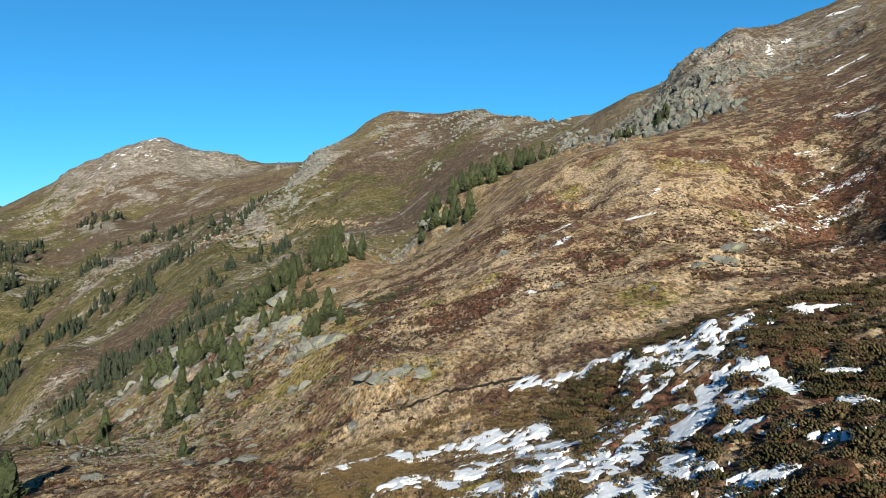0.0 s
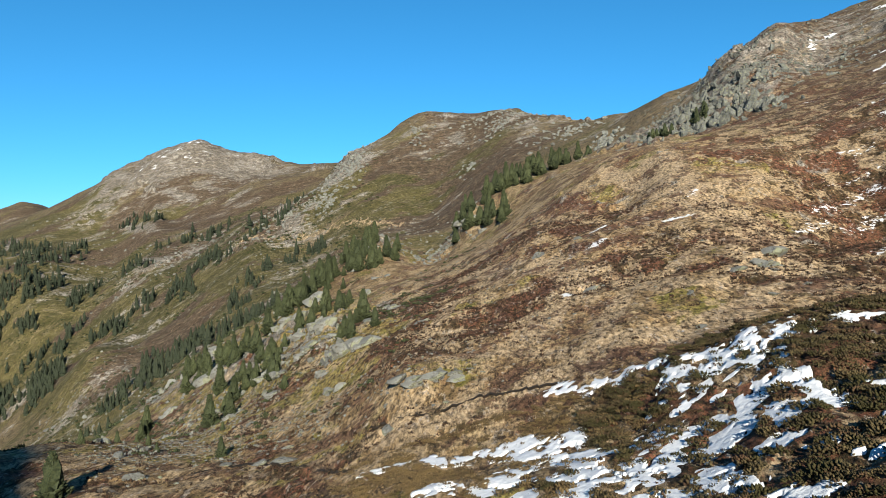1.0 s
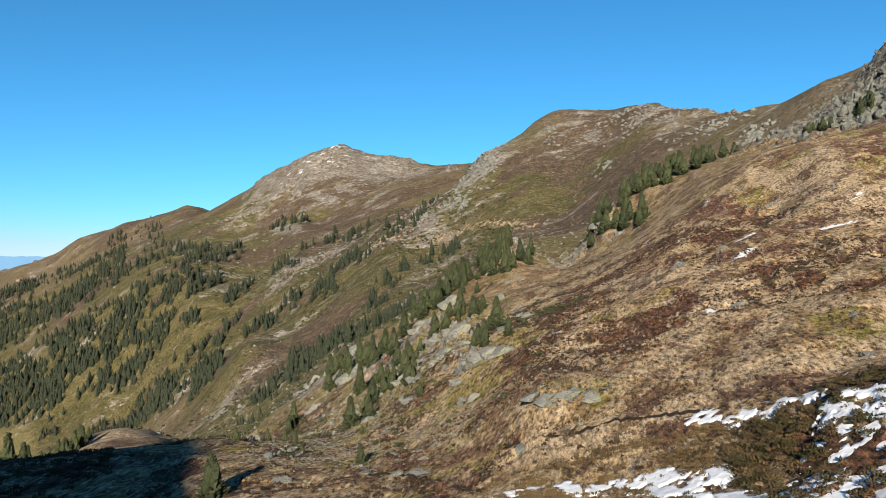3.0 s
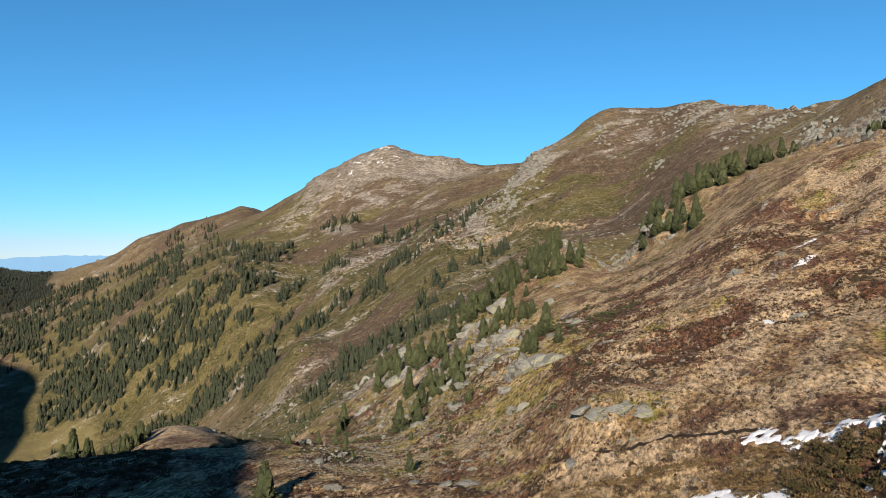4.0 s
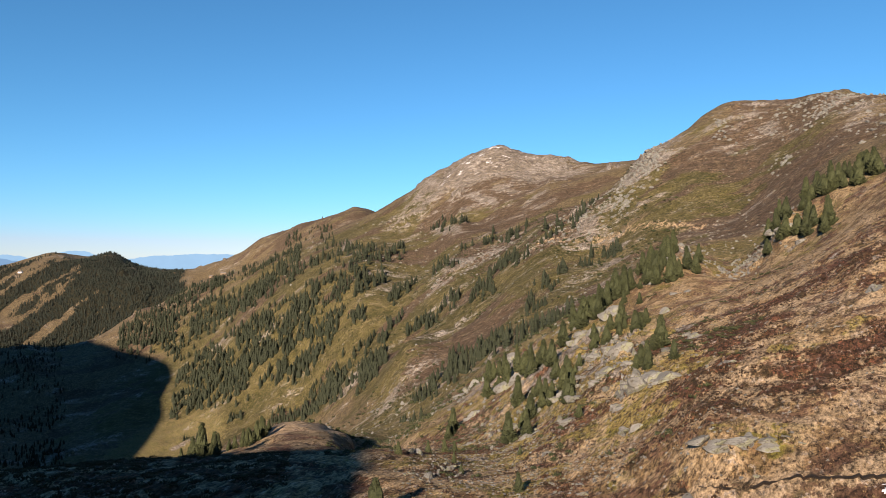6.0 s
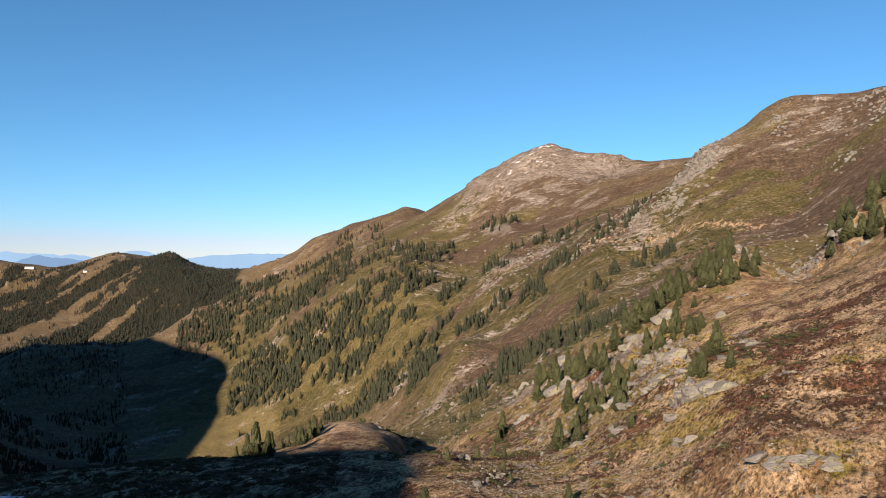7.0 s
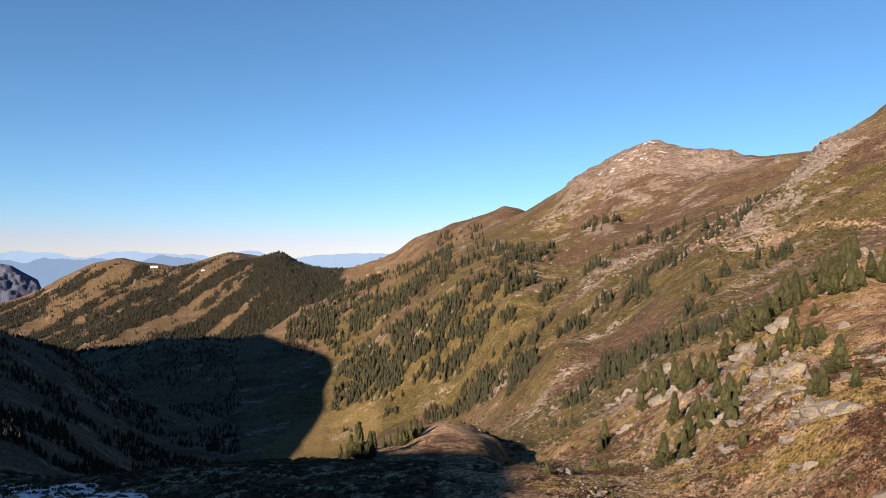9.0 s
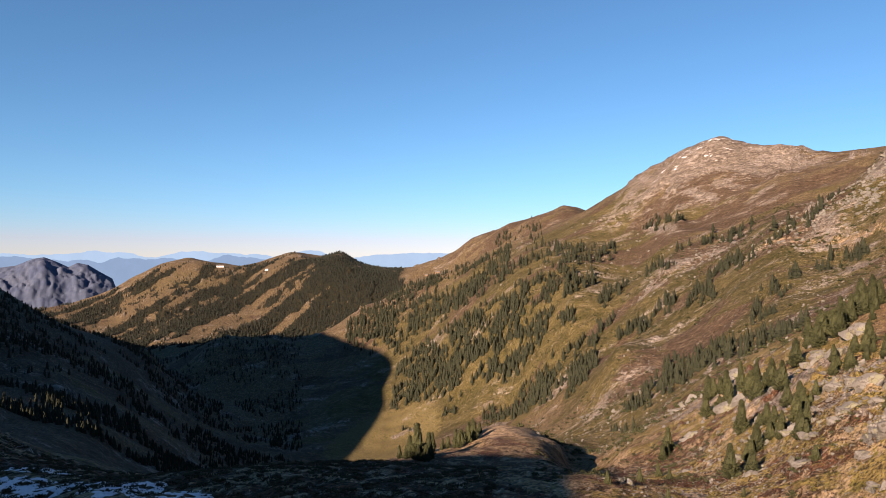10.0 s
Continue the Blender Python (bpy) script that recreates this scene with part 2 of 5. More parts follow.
def area(az, r, a, d, wa, wd):
    """A soft patch round bearing a and distance d, half as wide as wa degrees and wd times the distance."""
    return np.exp(-(((az - a) / wa) ** 2 + (np.log(r / d) / wd) ** 2))


# the ground's cover, patch by patch: bearing, distance, half widths (degrees, share of the distance), strength
ROCKY = (
    (-18, 360, 6, 0.26, 0.75), (-24, 420, 6, 0.22, 0.38), (-13.5, 330, 2.5, 0.2, 0.7), (-30, 430, 5, 0.25, 0.1), (10.5, 850, 2, 0.12, 0.8), (-5, 820, 7, 0.14, 0.3),
    (3, 950, 6, 0.1, 0.2), (13.5, 165, 3.5, 0.16, 0.75), (18, 210, 4, 0.16, 0.75), (22.5, 280, 4, 0.12, 0.75), (20, 420, 6, 0.2, 0.35), (28, 560, 6, 0.15, 0.35),
    (8, 305, 1.4, 0.07, 0.8), (3, 295, 1.8, 0.07, 0.7), (22, 1480, 5, 0.1, 0.95), (26, 1540, 4, 0.08, 0.8), (17.5, 1450, 3, 0.06, 0.6), (24, 900, 5, 0.16, 0.4))
ROCKY += (
    (15, 720, 2, 0.1, 0.6),)
GREEN = (
    (6, 640, 5, 0.2, 1), (1, 700, 5, 0.16, 0.6), (20, 650, 6, 0.25, 0.9), (32, 1000, 8, 0.4, 0.85), (37, 1200, 8, 0.25, 1), (43, 1380, 6, 0.2, 0.8),
    (30, 880, 6, 0.18, 0.6), (17, 480, 6, 0.25, 0.6), (28, 620, 6, 0.2, 0.5), (14, 160, 6, 0.3, 1.15), (22, 250, 7, 0.3, 1.15), (26, 450, 6, 0.3, 0.95),
    (24, 130, 6, 0.3, 0.8), (43, 1300, 7, 0.3, 0.3), (12, 780, 3, 0.15, 0.7), (2, 400, 4, 0.2, 0.7), (18, 120, 5, 0.3, 0.5), (5.5, 112, 2.8, 0.1, 1.7))
GREEN += (
    (2.5, 107, 2.5, 0.1, 0.6), (12.1, 116, 4.5, 0.15, 0.6), (5.7, 338, 2.4, 0.24, 0.8), (15, 130, 3, 0.09, 0.6), (27, 735, 3, 0.09, 0.6), (32.4, 943, 3, 0.04, 0.6),
    (29, 1192, 4, 0.07, 0.6), (-20, 180, 8, 0.3, 0.4), (-28, 38, 9, 0.3, 0.5))
# rows at 47, 48, 70, 85 degrees deepen the left side's shade with dark cover
HEATH = (
    (-27, 430, 7, 0.25, 0.8), (47, 135, 20, 0.4, 1.3), (48, 230, 12, 0.25, 0.8), (-27, 40, 14, 0.42, 1.5), (-14, 50, 5, 0.12, 0.6), (-9, 104, 6, 0.1, 0.6),
    (-2, 100, 8, 0.14, 0.6), (-14.8, 117, 5, 0.06, 0.8), (-26, 85, 6, 0.08, 0.9), (14.3, 61, 4, 0.08, 0.7), (4.8, 85, 4, 0.1, 0.5), (-5.4, 179, 4, 0.12, 0.5),
    (2.7, 135, 5, 0.13, 0.8), (31.5, 739, 3, 0.08, 0.6), (35, 1065, 2, 0.03, 1.2), (25, 214, 4, 0.14, 0.6), (-2, 850, 9, 0.2, 0.7), (-27, 200, 8, 0.4, 1.2))
HEATH += (
    (-28, 110, 7, 0.2, 1.1), (-18, 350, 7, 0.22, 0.8), (-30, 150, 6, 0.2, 0.8), (22, 1350, 9, 0.25, 0.7), (-26, 105, 7, 0.1, 0.6), (36, 2700, 8, 0.2, 0.7),
    (70, 140, 25, 0.5, 0.9), (85, 900, 18, 0.9, 1.2), (41, 328, 7, 0.1, -0.8), (28, 700, 4, 0.1, 0.4), (-5, 150, 8, 0.15, 0.3), (17, 225, 6, 0.15, 0.2))
MEADOW = ((48.5, 1000, 4.5, 0.15, 1.4), (64, 3300, 9, 0.1, 0.5), (42, 2050, 3, 0.05, 0.8))
TAN = (
    (60, 3100, 14, 0.22, 0.8), (-19.5, 152, 4, 0.09, 1), (-5.4, 119, 5, 0.04, 1.1), (-18.2, 125, 3, 0.05, 1), (-26, 99, 4, 0.05, 0.8), (-8, 76, 5.5, 0.1, 0.9),
    (-4.3, 61, 6, 0.12, 1), (9.9, 59, 3, 0.06, 1), (-12.6, 92, 3, 0.06, 0.8), (-9.8, 65, 3, 0.06, 0.8), (32.4, 818, 2.4, 0.025, 1), (32.4, 577, 2.5, 0.04, 1),
    (12.7, 670, 3, 0.025, 1.2), (35, 943, 2, 0.02, 1), (30.5, 357, 1.8, 0.1, 0.8), (-2.7, 132, 4, 0.05, 0.9), (41, 328, 6, 0.1, 0.8))


def patches(az, r, rows):
    return sum(area(az, r, a, d, wa, wd) * k for a, d, wa, wd, k in rows)


def grain(x, y, lam, seed):
    """Noise drawn out along the fall of the great slope."""
    u, v = (0.76 * x + 0.65 * y) / 2.6, -0.65 * x + 0.76 * y
    return fbm(u / lam, v / lam, 5, seed, 0.6)


def wooded(az, r):
    """How wooded the far hills are: slanting strips between meadows."""
    slant = az + 15.0 * (r - 2500) / 1100
    strips = 0.60 + 3.0 * (fbm(slant / 1.5, az / 7.0, 5, 79, 0.6) - 0.5) + 1.3 * (fbm(az / 0.8, r / 130, 4, 85, 0.6) - 0.5)
    strips = strips + 0.55 * (area(az, r, 52.3, 3300, 2.2, 0.10) + area(az, r, 51, 2800, 4, 0.16)) - 1.2 * step(r, 3450, 3650) * (az > 53.5)
    return strips * step(r, 2250, 2400) * step(az, 46, 48)


def relief(az, r, tussocks=True):
    """Height of the ground, and how rocky, green and heathy it is."""
    az, r = np.asarray(az, float), np.asarray(r, float)
    x, y = -r * np.sin(np.radians(az)), r * np.cos(np.radians(az))
    z = smooth_height(az, r)
    far = step(np.log(r), math.log(160), math.log(700))
    near_n = lambda lam, seed: fbm(x / lam, y / lam, 5, seed, 0.55)
    n1 = near_n(6.0, 3) * (1 - far) + grain(x, y, 32.0, 5) * far
    n2 = near_n(11.0, 11) * (1 - far) + grain(x, y, 90.0, 13) * far
    n3 = fbm(x / 11.0, y / 11.0, 6, 23, 0.62) * (1 - far) + grain(x, y, 60.0, 25) * far
    rock = np.clip(0.5 + 2.2 * (n1 - 0.5) + 1.1 * (patches(az, r, ROCKY) - 0.55), 0, 1) * step(r, 95, 125)
    tan = patches(az, r, TAN)
    green = np.clip(0.5 + 1.8 * (n2 - 0.5) + 1.0 * (patches(az, r, GREEN) - 0.30) - 0.5 * tan, 0, 1)
    heath = np.clip(0.5 + 3.2 * (n3 - 0.5) + 1.0 * (patches(az, r, HEATH) - 0.31) - 0.8 * tan, 0, 1)
    craggy = step(rock, 0.4, 0.7)
    for k, lam in enumerate((320, 160, 80, 40, 20, 10, 5, 2.4, 1.2, 0.6)):
        keep = step(np.log(lam), np.log(r * 0.0028), np.log(r * 0.006)) * (1 - step(np.log(lam), np.log(r * 0.11), np.log(r * 0.18)))
        if keep.max() <= 0 or (lam < 4 and not tussocks):
            continue
        n = value_noise(x / lam + 5.3 * k, y / lam - 2.1 * k, 40 + k) - 0.5
        crag = 0.5 - 2 * np.abs(n)
        bushy = step(heath, 0.35, 0.65) * (0.22 if lam < 3 else 0.02)
        z = z + keep * lam * ((0.09 if lam > 3 else 0.12) * n + bushy * (crag - 0.2) + 0.14 * craggy * crag)
    return z, rock, green, heath, x, y


# ---- end of terrain maths ----

# ---- materials ----
def node_mat(name):
    m = bpy.data.materials.new(name)
    m.use_nodes = True
    n = m.node_tree.nodes
    return m, n, m.node_tree.links, n["Principled BSDF"]


def mix(n, l, fac, a, b):
    x = n.new("ShaderNodeMix")
    x.data_type = "RGBA"
    for sock, v in ((x.inputs["Factor"], fac), (x.inputs[6], a), (x.inputs[7], b)):
        if isinstance(v, tuple):
            sock.default_value = (*v, 1)
        elif isinstance(v, float):
            sock.default_value = v
        else:
            l.new(v, sock)
    return x.outputs[2]


def math_node(n, l, op, a, b=None, clamp=False):
    x = n.new("ShaderNodeMath")
    x.operation = op
    x.use_clamp = clamp
    for sock, v in zip(x.inputs, (a, b)):
        if v is None:
            continue
        if isinstance(v, (int, float)):
            sock.default_value = v
        else:
            l.new(v, sock)
    return x.outputs[0]


def noise_tex(n, l, scale, detail=4.0, rough=0.55, vec=None):
    x = n.new("ShaderNodeTexNoise")
    x.inputs["Scale"].default_value, x.inputs["Detail"].default_value, x.inputs["Roughness"].default_value = scale, detail, rough
    if vec is None:
        vec = n.new("ShaderNodeTexCoord").outputs["Object"]
    l.new(vec, x.inputs["Vector"])
    return x.outputs[0]


def attr(n, name):
    a = n.new("ShaderNodeAttribute")
    a.attribute_name = name
    return a.outputs["Fac"]


def ramp(n, l, fac, lo, hi):
    r = n.new("ShaderNodeMapRange")
    r.interpolation_type = "SMOOTHSTEP"
    l.new(fac, r.inputs[0])
    r.inputs[1].default_value, r.inputs[2].default_value = lo, hi
    return r.outputs[0]


def bump_to(n, l, b, height, strength, distance):
    bump = n.new("ShaderNodeBump")
    bump.inputs["Strength"].default_value, bump.inputs["Distance"].default_value = strength, distance
    l.new(height, bump.inputs["Height"])
    l.new(bump.outputs[0], b.inputs["Normal"])


def edge(n, l, weight, noise, spread=1.1, lo=0.44, hi=0.56):
    """A crisp, ragged mask out of a soft weight."""
    shifted = math_node(n, l, "ADD", weight, math_node(n, l, "MULTIPLY", math_node(n, l, "SUBTRACT", noise, 0.5), spread))
    return ramp(n, l, shifted, lo, hi)


def ground_material():
    m, n, l, b = node_mat("ground")
    coord = n.new("ShaderNodeTexCoord").outputs["Object"]
    turn = n.new("ShaderNodeMapping")
    turn.inputs["Rotation"].default_value = (0, 0, radians(-40))
    turn.inputs["Scale"].default_value = (0.35, 1.0, 1.0)
    l.new(coord, turn.inputs["Vector"])
    drawn = turn.outputs[0]
    far = attr(n, "far")
    along = n.new("ShaderNodeMapping")
    along.inputs["Scale"].default_value = (1.0, 0.42, 0.7)
    l.new(coord, along.inputs["Vector"])
    deep = along.outputs[0]
    tuft = noise_tex(n, l, 3.4, 6, 0.7, deep)
    level = n.new("ShaderNodeMapping")
    level.inputs["Scale"].default_value = (0.8, 0.36, 0.5)
    l.new(coord, level.inputs["Vector"])
    near = noise_tex(n, l, 0.36, 8, 0.66, level.outputs[0])
    wide = noise_tex(n, l, 0.035, 9, 0.72, drawn)
    blend = n.new("ShaderNodeMix")
    l.new(far, blend.inputs[0]), l.new(near, blend.inputs[2]), l.new(wide, blend.inputs[3])
    pat = blend.outputs[0]
    other = noise_tex(n, l, 0.10, 9, 0.68, coord)
    speck = noise_tex(n, l, 1.25, 8, 0.75, deep)
    grit = noise_tex(n, l, 0.16, 9, 0.8, coord)
    straw = mix(n, l, ramp(n, l, pat, 0.44, 0.56), (0.176, 0.117, 0.0579), (0.27, 0.198, 0.112))
    straw = mix(n, l, ramp(n, l, other, 0.52, 0.60), straw, (0.189, 0.112, 0.0665))
    straw = mix(n, l, ramp(n, l, tuft, 0.50, 0.57), straw, (0.172, 0.116, 0.0601))
    straw = mix(n, l, ramp(n, l, speck, 0.55, 0.60), straw, (0.0814, 0.0536, 0.0279))
    high = mix(n, l, ramp(n, l, grit, 0.46, 0.54), (0.092, 0.072, 0.041), (0.052, 0.042, 0.023))
    straw = mix(n, l, math_node(n, l, "MULTIPLY", far, 0.95), straw, high)
    heath = mix(n, l, ramp(n, l, other, 0.46, 0.54), (0.0858, 0.0515, 0.0258), (0.135, 0.055, 0.031))
    heath = mix(n, l, ramp(n, l, tuft, 0.49, 0.55), heath, (0.0429, 0.0322, 0.0155))
    heath = mix(n, l, ramp(n, l, speck, 0.53, 0.58), heath, (0.0193, 0.0146, 0.0073))
    heath = mix(n, l, ramp(n, l, near, 0.55, 0.62), heath, (0.172, 0.12, 0.073))
    moss = mix(n, l, ramp(n, l, other, 0.45, 0.55), (0.116, 0.101, 0.0236), (0.198, 0.155, 0.0515))
    moss = mix(n, l, ramp(n, l, grit, 0.54, 0.60), moss, (0.116, 0.073, 0.0408))
    moss = mix(n, l, ramp(n, l, speck, 0.54, 0.60), moss, (0.0386, 0.0322, 0.0129))
    meadow = mix(n, l, ramp(n, l, other, 0.4, 0.6), (0.077, 0.0708, 0.0236), (0.107, 0.0881, 0.0386))
    stone = mix(n, l, ramp(n, l, pat, 0.44, 0.56), (0.0947, 0.0858, 0.0747), (0.198, 0.184, 0.165))
    stone = mix(n, l, ramp(n, l, speck, 0.50, 0.57), stone, (0.0814, 0.0687, 0.0536))
    moss = mix(n, l, far, moss, mix(n, l, ramp(n, l, wide, 0.42, 0.58), (0.035, 0.034, 0.011), (0.066, 0.057, 0.021)))
    heath = mix(n, l, math_node(n, l, "MULTIPLY", far, 0.95), heath, mix(n, l, ramp(n, l, grit, 0.45, 0.55), (0.0622, 0.0429, 0.0283), (0.0334, 0.0258, 0.0172)))
    col = mix(n, l, edge(n, l, attr(n, "green"), pat, 1.7, 0.42, 0.58), straw, moss)
    col = mix(n, l, edge(n, l, attr(n, "heath"), pat, 1.9, 0.46, 0.54), col, heath)
    col = mix(n, l, edge(n, l, attr(n, "path"), near, 0.9, 0.36, 0.5), col, mix(n, l, ramp(n, l, tuft, 0.45, 0.55), (0.283, 0.215, 0.141), (0.206, 0.146, 0.0858)))
    col = mix(n, l, edge(n, l, attr(n, "meadow"), other, 0.8), col, meadow)
    stone = mix(n, l, math_node(n, l, "MULTIPLY", far, 0.7), stone, mix(n, l, ramp(n, l, grit, 0.45, 0.56), (0.0515, 0.0429, 0.0343), (0.129, 0.114, 0.0969)))
    col = mix(n, l, edge(n, l, attr(n, "rock"), pat, 2.6, 0.52, 0.57), col, stone)
    ridge = noise_tex(n, l, 0.06, 8, 0.75, drawn)
    pale = math_node(n, l, "MULTIPLY", ramp(n, l, math_node(n, l, "ADD", math_node(n, l, "MULTIPLY", grit, 0.5), math_node(n, l, "MULTIPLY", ridge, 0.5)), 0.515, 0.545), math_node(n, l, "MULTIPLY", ramp(n, l, attr(n, "rock"), 0.02, 0.35), far))
    col = mix(n, l, pale, col, (0.181, 0.167, 0.15))
    bush = noise_tex(n, l, 0.22, 8, 0.8, turn.outputs[0])
    col = mix(n, l, math_node(n, l, "MULTIPLY", ramp(n, l, bush, 0.585, 0.61), math_node(n, l, "MULTIPLY", far, 0.75)), col, (0.0322, 0.0292, 0.0138))
    col = mix(n, l, math_node(n, l, "MULTIPLY", ramp(n, l, bush, 0.45, 0.405), math_node(n, l, "MULTIPLY", far, 0.6)), col, (0.141, 0.114, 0.0814))
    mat = noise_tex(n, l, 0.45, 7, 0.68, level.outputs[0])
    close = math_node(n, l, "SUBTRACT", 1.0, math_node(n, l, "MULTIPLY", far, 0.8))
    col = mix(n, l, math_node(n, l, "MULTIPLY", ramp(n, l, math_node(n, l, "ADD", mat, math_node(n, l, "MULTIPLY", math_node(n, l, "SUBTRACT", other, 0.5), 0.9)), 0.53, 0.555), math_node(n, l, "MULTIPLY", close, math_node(n, l, "SUBTRACT", 0.85, math_node(n, l, "MULTIPLY", attr(n, "green"), 0.6)))), col, mix(n, l, ramp(n, l, other, 0.46, 0.54), (0.0429, 0.0322, 0.0129), (0.0644, 0.0322, 0.0206)))
    col = mix(n, l, math_node(n, l, "MULTIPLY", ramp(n, l, math_node(n, l, "ADD", mat, math_node(n, l, "MULTIPLY", math_node(n, l, "SUBTRACT", other, 0.5), 0.9)), 0.46, 0.43), math_node(n, l, "MULTIPLY", close, 0.7)), col, (0.283, 0.21, 0.129))
    flake = noise_tex(n, l, 1.1, 5, 0.75, deep)
    col = mix(n, l, math_node(n, l, "MULTIPLY", ramp(n, l, flake, 0.59, 0.615), math_node(n, l, "MULTIPLY", math_node(n, l, "SUBTRACT", 1.0, far), 0.8)), col, (0.258, 0.219, 0.181))
    # near-black ground colour wherever the far hills are wooded
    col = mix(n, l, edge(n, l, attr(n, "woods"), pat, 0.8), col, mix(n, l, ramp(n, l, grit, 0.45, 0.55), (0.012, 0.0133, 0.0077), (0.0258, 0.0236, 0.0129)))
    streaks = noise_tex(n, l, 0.09, 7, 0.75, drawn)
    drift = n.new("ShaderNodeMix")
    l.new(far, drift.inputs[0]), l.new(noise_tex(n, l, 0.9, 6, 0.7, coord), drift.inputs[2]), l.new(streaks, drift.inputs[3])
    fine = n.new("ShaderNodeMix")
    l.new(far, fine.inputs[0]), l.new(noise_tex(n, l, 2.0, 8, 0.85, deep), fine.inputs[2]), l.new(noise_tex(n, l, 0.6, 8, 0.88, coord), fine.inputs[3])
    mottle = n.new("ShaderNodeMapRange")
    l.new(fine.outputs[0], mottle.inputs[0])
    for i, v in enumerate((0.41, 0.59, 0.10, 1.62)):
        mottle.inputs[i + 1].default_value = v
    grey = n.new("ShaderNodeCombineColor")
    for i in range(3):
        l.new(mottle.outputs[0], grey.inputs[i])
    dapple = n.new("ShaderNodeMix")
    dapple.data_type, dapple.blend_type = "RGBA", "MULTIPLY"
    dapple.inputs[0].default_value = 1.0
    l.new(col, dapple.inputs[6]), l.new(grey.outputs[0], dapple.inputs[7])
    col = mix(n, l, edge(n, l, attr(n, "snow"), drift.outputs[0], 2.6, 0.60, 0.65), dapple.outputs[2], (0.5, 0.515, 0.545))
    l.new(col, b.inputs["Base Color"])
    b.inputs["Roughness"].default_value = 0.95
    b.inputs["Specular IOR Level"].default_value = 0.12
    h = math_node(n, l, "ADD", math_node(n, l, "MULTIPLY", speck, 0.9), math_node(n, l, "MULTIPLY", pat, 1.5))
    bump_to(n, l, b, h, 0.9, 0.45)
    return m


def foliage_material(name, dark, light, broad=()):
    m, n, l, b = node_mat(name)
    info = n.new("ShaderNodeObjectInfo")
    geo = n.new("ShaderNodeNewGeometry")
    f = math_node(n, l, "ADD", math_node(n, l, "MULTIPLY", geo.outputs["Random Per Island"], 0.6), math_node(n, l, "MULTIPLY", info.outputs["Random"], 0.4))
    col = mix(n, l, ramp(n, l, noise_tex(n, l, 5.0, 3), 0.4, 0.7), mix(n, l, f, dark, light), dark)
    if broad:
        col = mix(n, l, ramp(n, l, noise_tex(n, l, 0.4, 5, 0.65), 0.46, 0.56), col, broad[0])
        col = mix(n, l, ramp(n, l, noise_tex(n, l, 0.9, 5, 0.65), 0.54, 0.62), col, broad[1])
    l.new(col, b.inputs["Base Color"])
    b.inputs["Roughness"].default_value = 0.8
    b.inputs["Specular IOR Level"].default_value = 0.15
    return m


def plain_material(name, a, c, scale, rough=0.9, bump=0.0, distance=0.1):
    m, n, l, b = node_mat(name)
    tex = noise_tex(n, l, scale, 7, 0.62)
    l.new(mix(n, l, ramp(n, l, tex, 0.36, 0.64), a, c), b.inputs["Base Color"])
    b.inputs["Roughness"].default_value = rough
    b.inputs["Specular IOR Level"].default_value = 0.2
    if bump:
        bump_to(n, l, b, tex, bump, distance)
    return m


def rock_material(name, dark, light):
    m, n, l, b = node_mat(name)
    big, small = noise_tex(n, l, 0.35, 8, 0.65), noise_tex(n, l, 2.8, 7, 0.65)
    info = n.new("ShaderNodeObjectInfo")
    col = mix(n, l, ramp(n, l, big, 0.36, 0.64), dark, light)
    col = mix(n, l, math_node(n, l, "MULTIPLY", info.outputs["Random"], 0.35), col, light)
    col = mix(n, l, ramp(n, l, small, 0.53, 0.60), col, (0.05, 0.045, 0.036))
    col = mix(n, l, ramp(n, l, noise_tex(n, l, 1.3, 6), 0.55, 0.62), col, (0.135, 0.14, 0.095))
    crack = n.new("ShaderNodeTexVoronoi")
    crack.feature = "DISTANCE_TO_EDGE"
    crack.inputs["Scale"].default_value = 0.9
    bent = n.new("ShaderNodeVectorMath")
    bent.operation = "ADD"
    place_ = n.new("ShaderNodeNewGeometry").outputs["Position"]
    l.new(place_, bent.inputs[0])
    l.new(noise_tex(n, l, 1.1, 4, 0.6, place_), bent.inputs[1])
    l.new(bent.outputs[0], crack.inputs["Vector"])
    col = mix(n, l, math_node(n, l, "MULTIPLY", ramp(n, l, crack.outputs[0], 0.04, 0.005), ramp(n, l, big, 0.40, 0.55)), col, (0.06, 0.053, 0.043))
    l.new(col, b.inputs["Base Color"])
    b.inputs["Roughness"].default_value = 0.92
    b.inputs["Specular IOR Level"].default_value = 0.2
    bump_to(n, l, b, math_node(n, l, "ADD", math_node(n, l, "ADD", big, small), math_node(n, l, "MINIMUM", crack.outputs[0], 0.15)), 0.9, 0.35)
    return m


GROUND = ground_material()
NEEDLES = foliage_material("pine_needles", (0.009, 0.013, 0.006), (0.052, 0.060, 0.025))
SPRUCE = foliage_material("spruce_needles", (0.008, 0.012, 0.007), (0.024, 0.029, 0.016))
FAR_SPRUCE = foliage_material("dark_spruce_needles", (0.008, 0.012, 0.009), (0.017, 0.022, 0.016))
SHRUB = foliage_material("shrub_leaves", (0.012, 0.010, 0.005), (0.088, 0.066, 0.03), ((0.024, 0.021, 0.007), (0.052, 0.03, 0.016)))
TUSSOCK = foliage_material("grass_tussock", (0.04, 0.028, 0.013), (0.15, 0.105, 0.052), ((0.08, 0.055, 0.024), (0.05, 0.034, 0.016)))
HEATHER = foliage_material("heather_twigs", (0.014, 0.009, 0.005), (0.065, 0.033, 0.02))
DRY_GRASS = foliage_material("dry_grass", (0.10, 0.066, 0.032), (0.21, 0.145, 0.078))
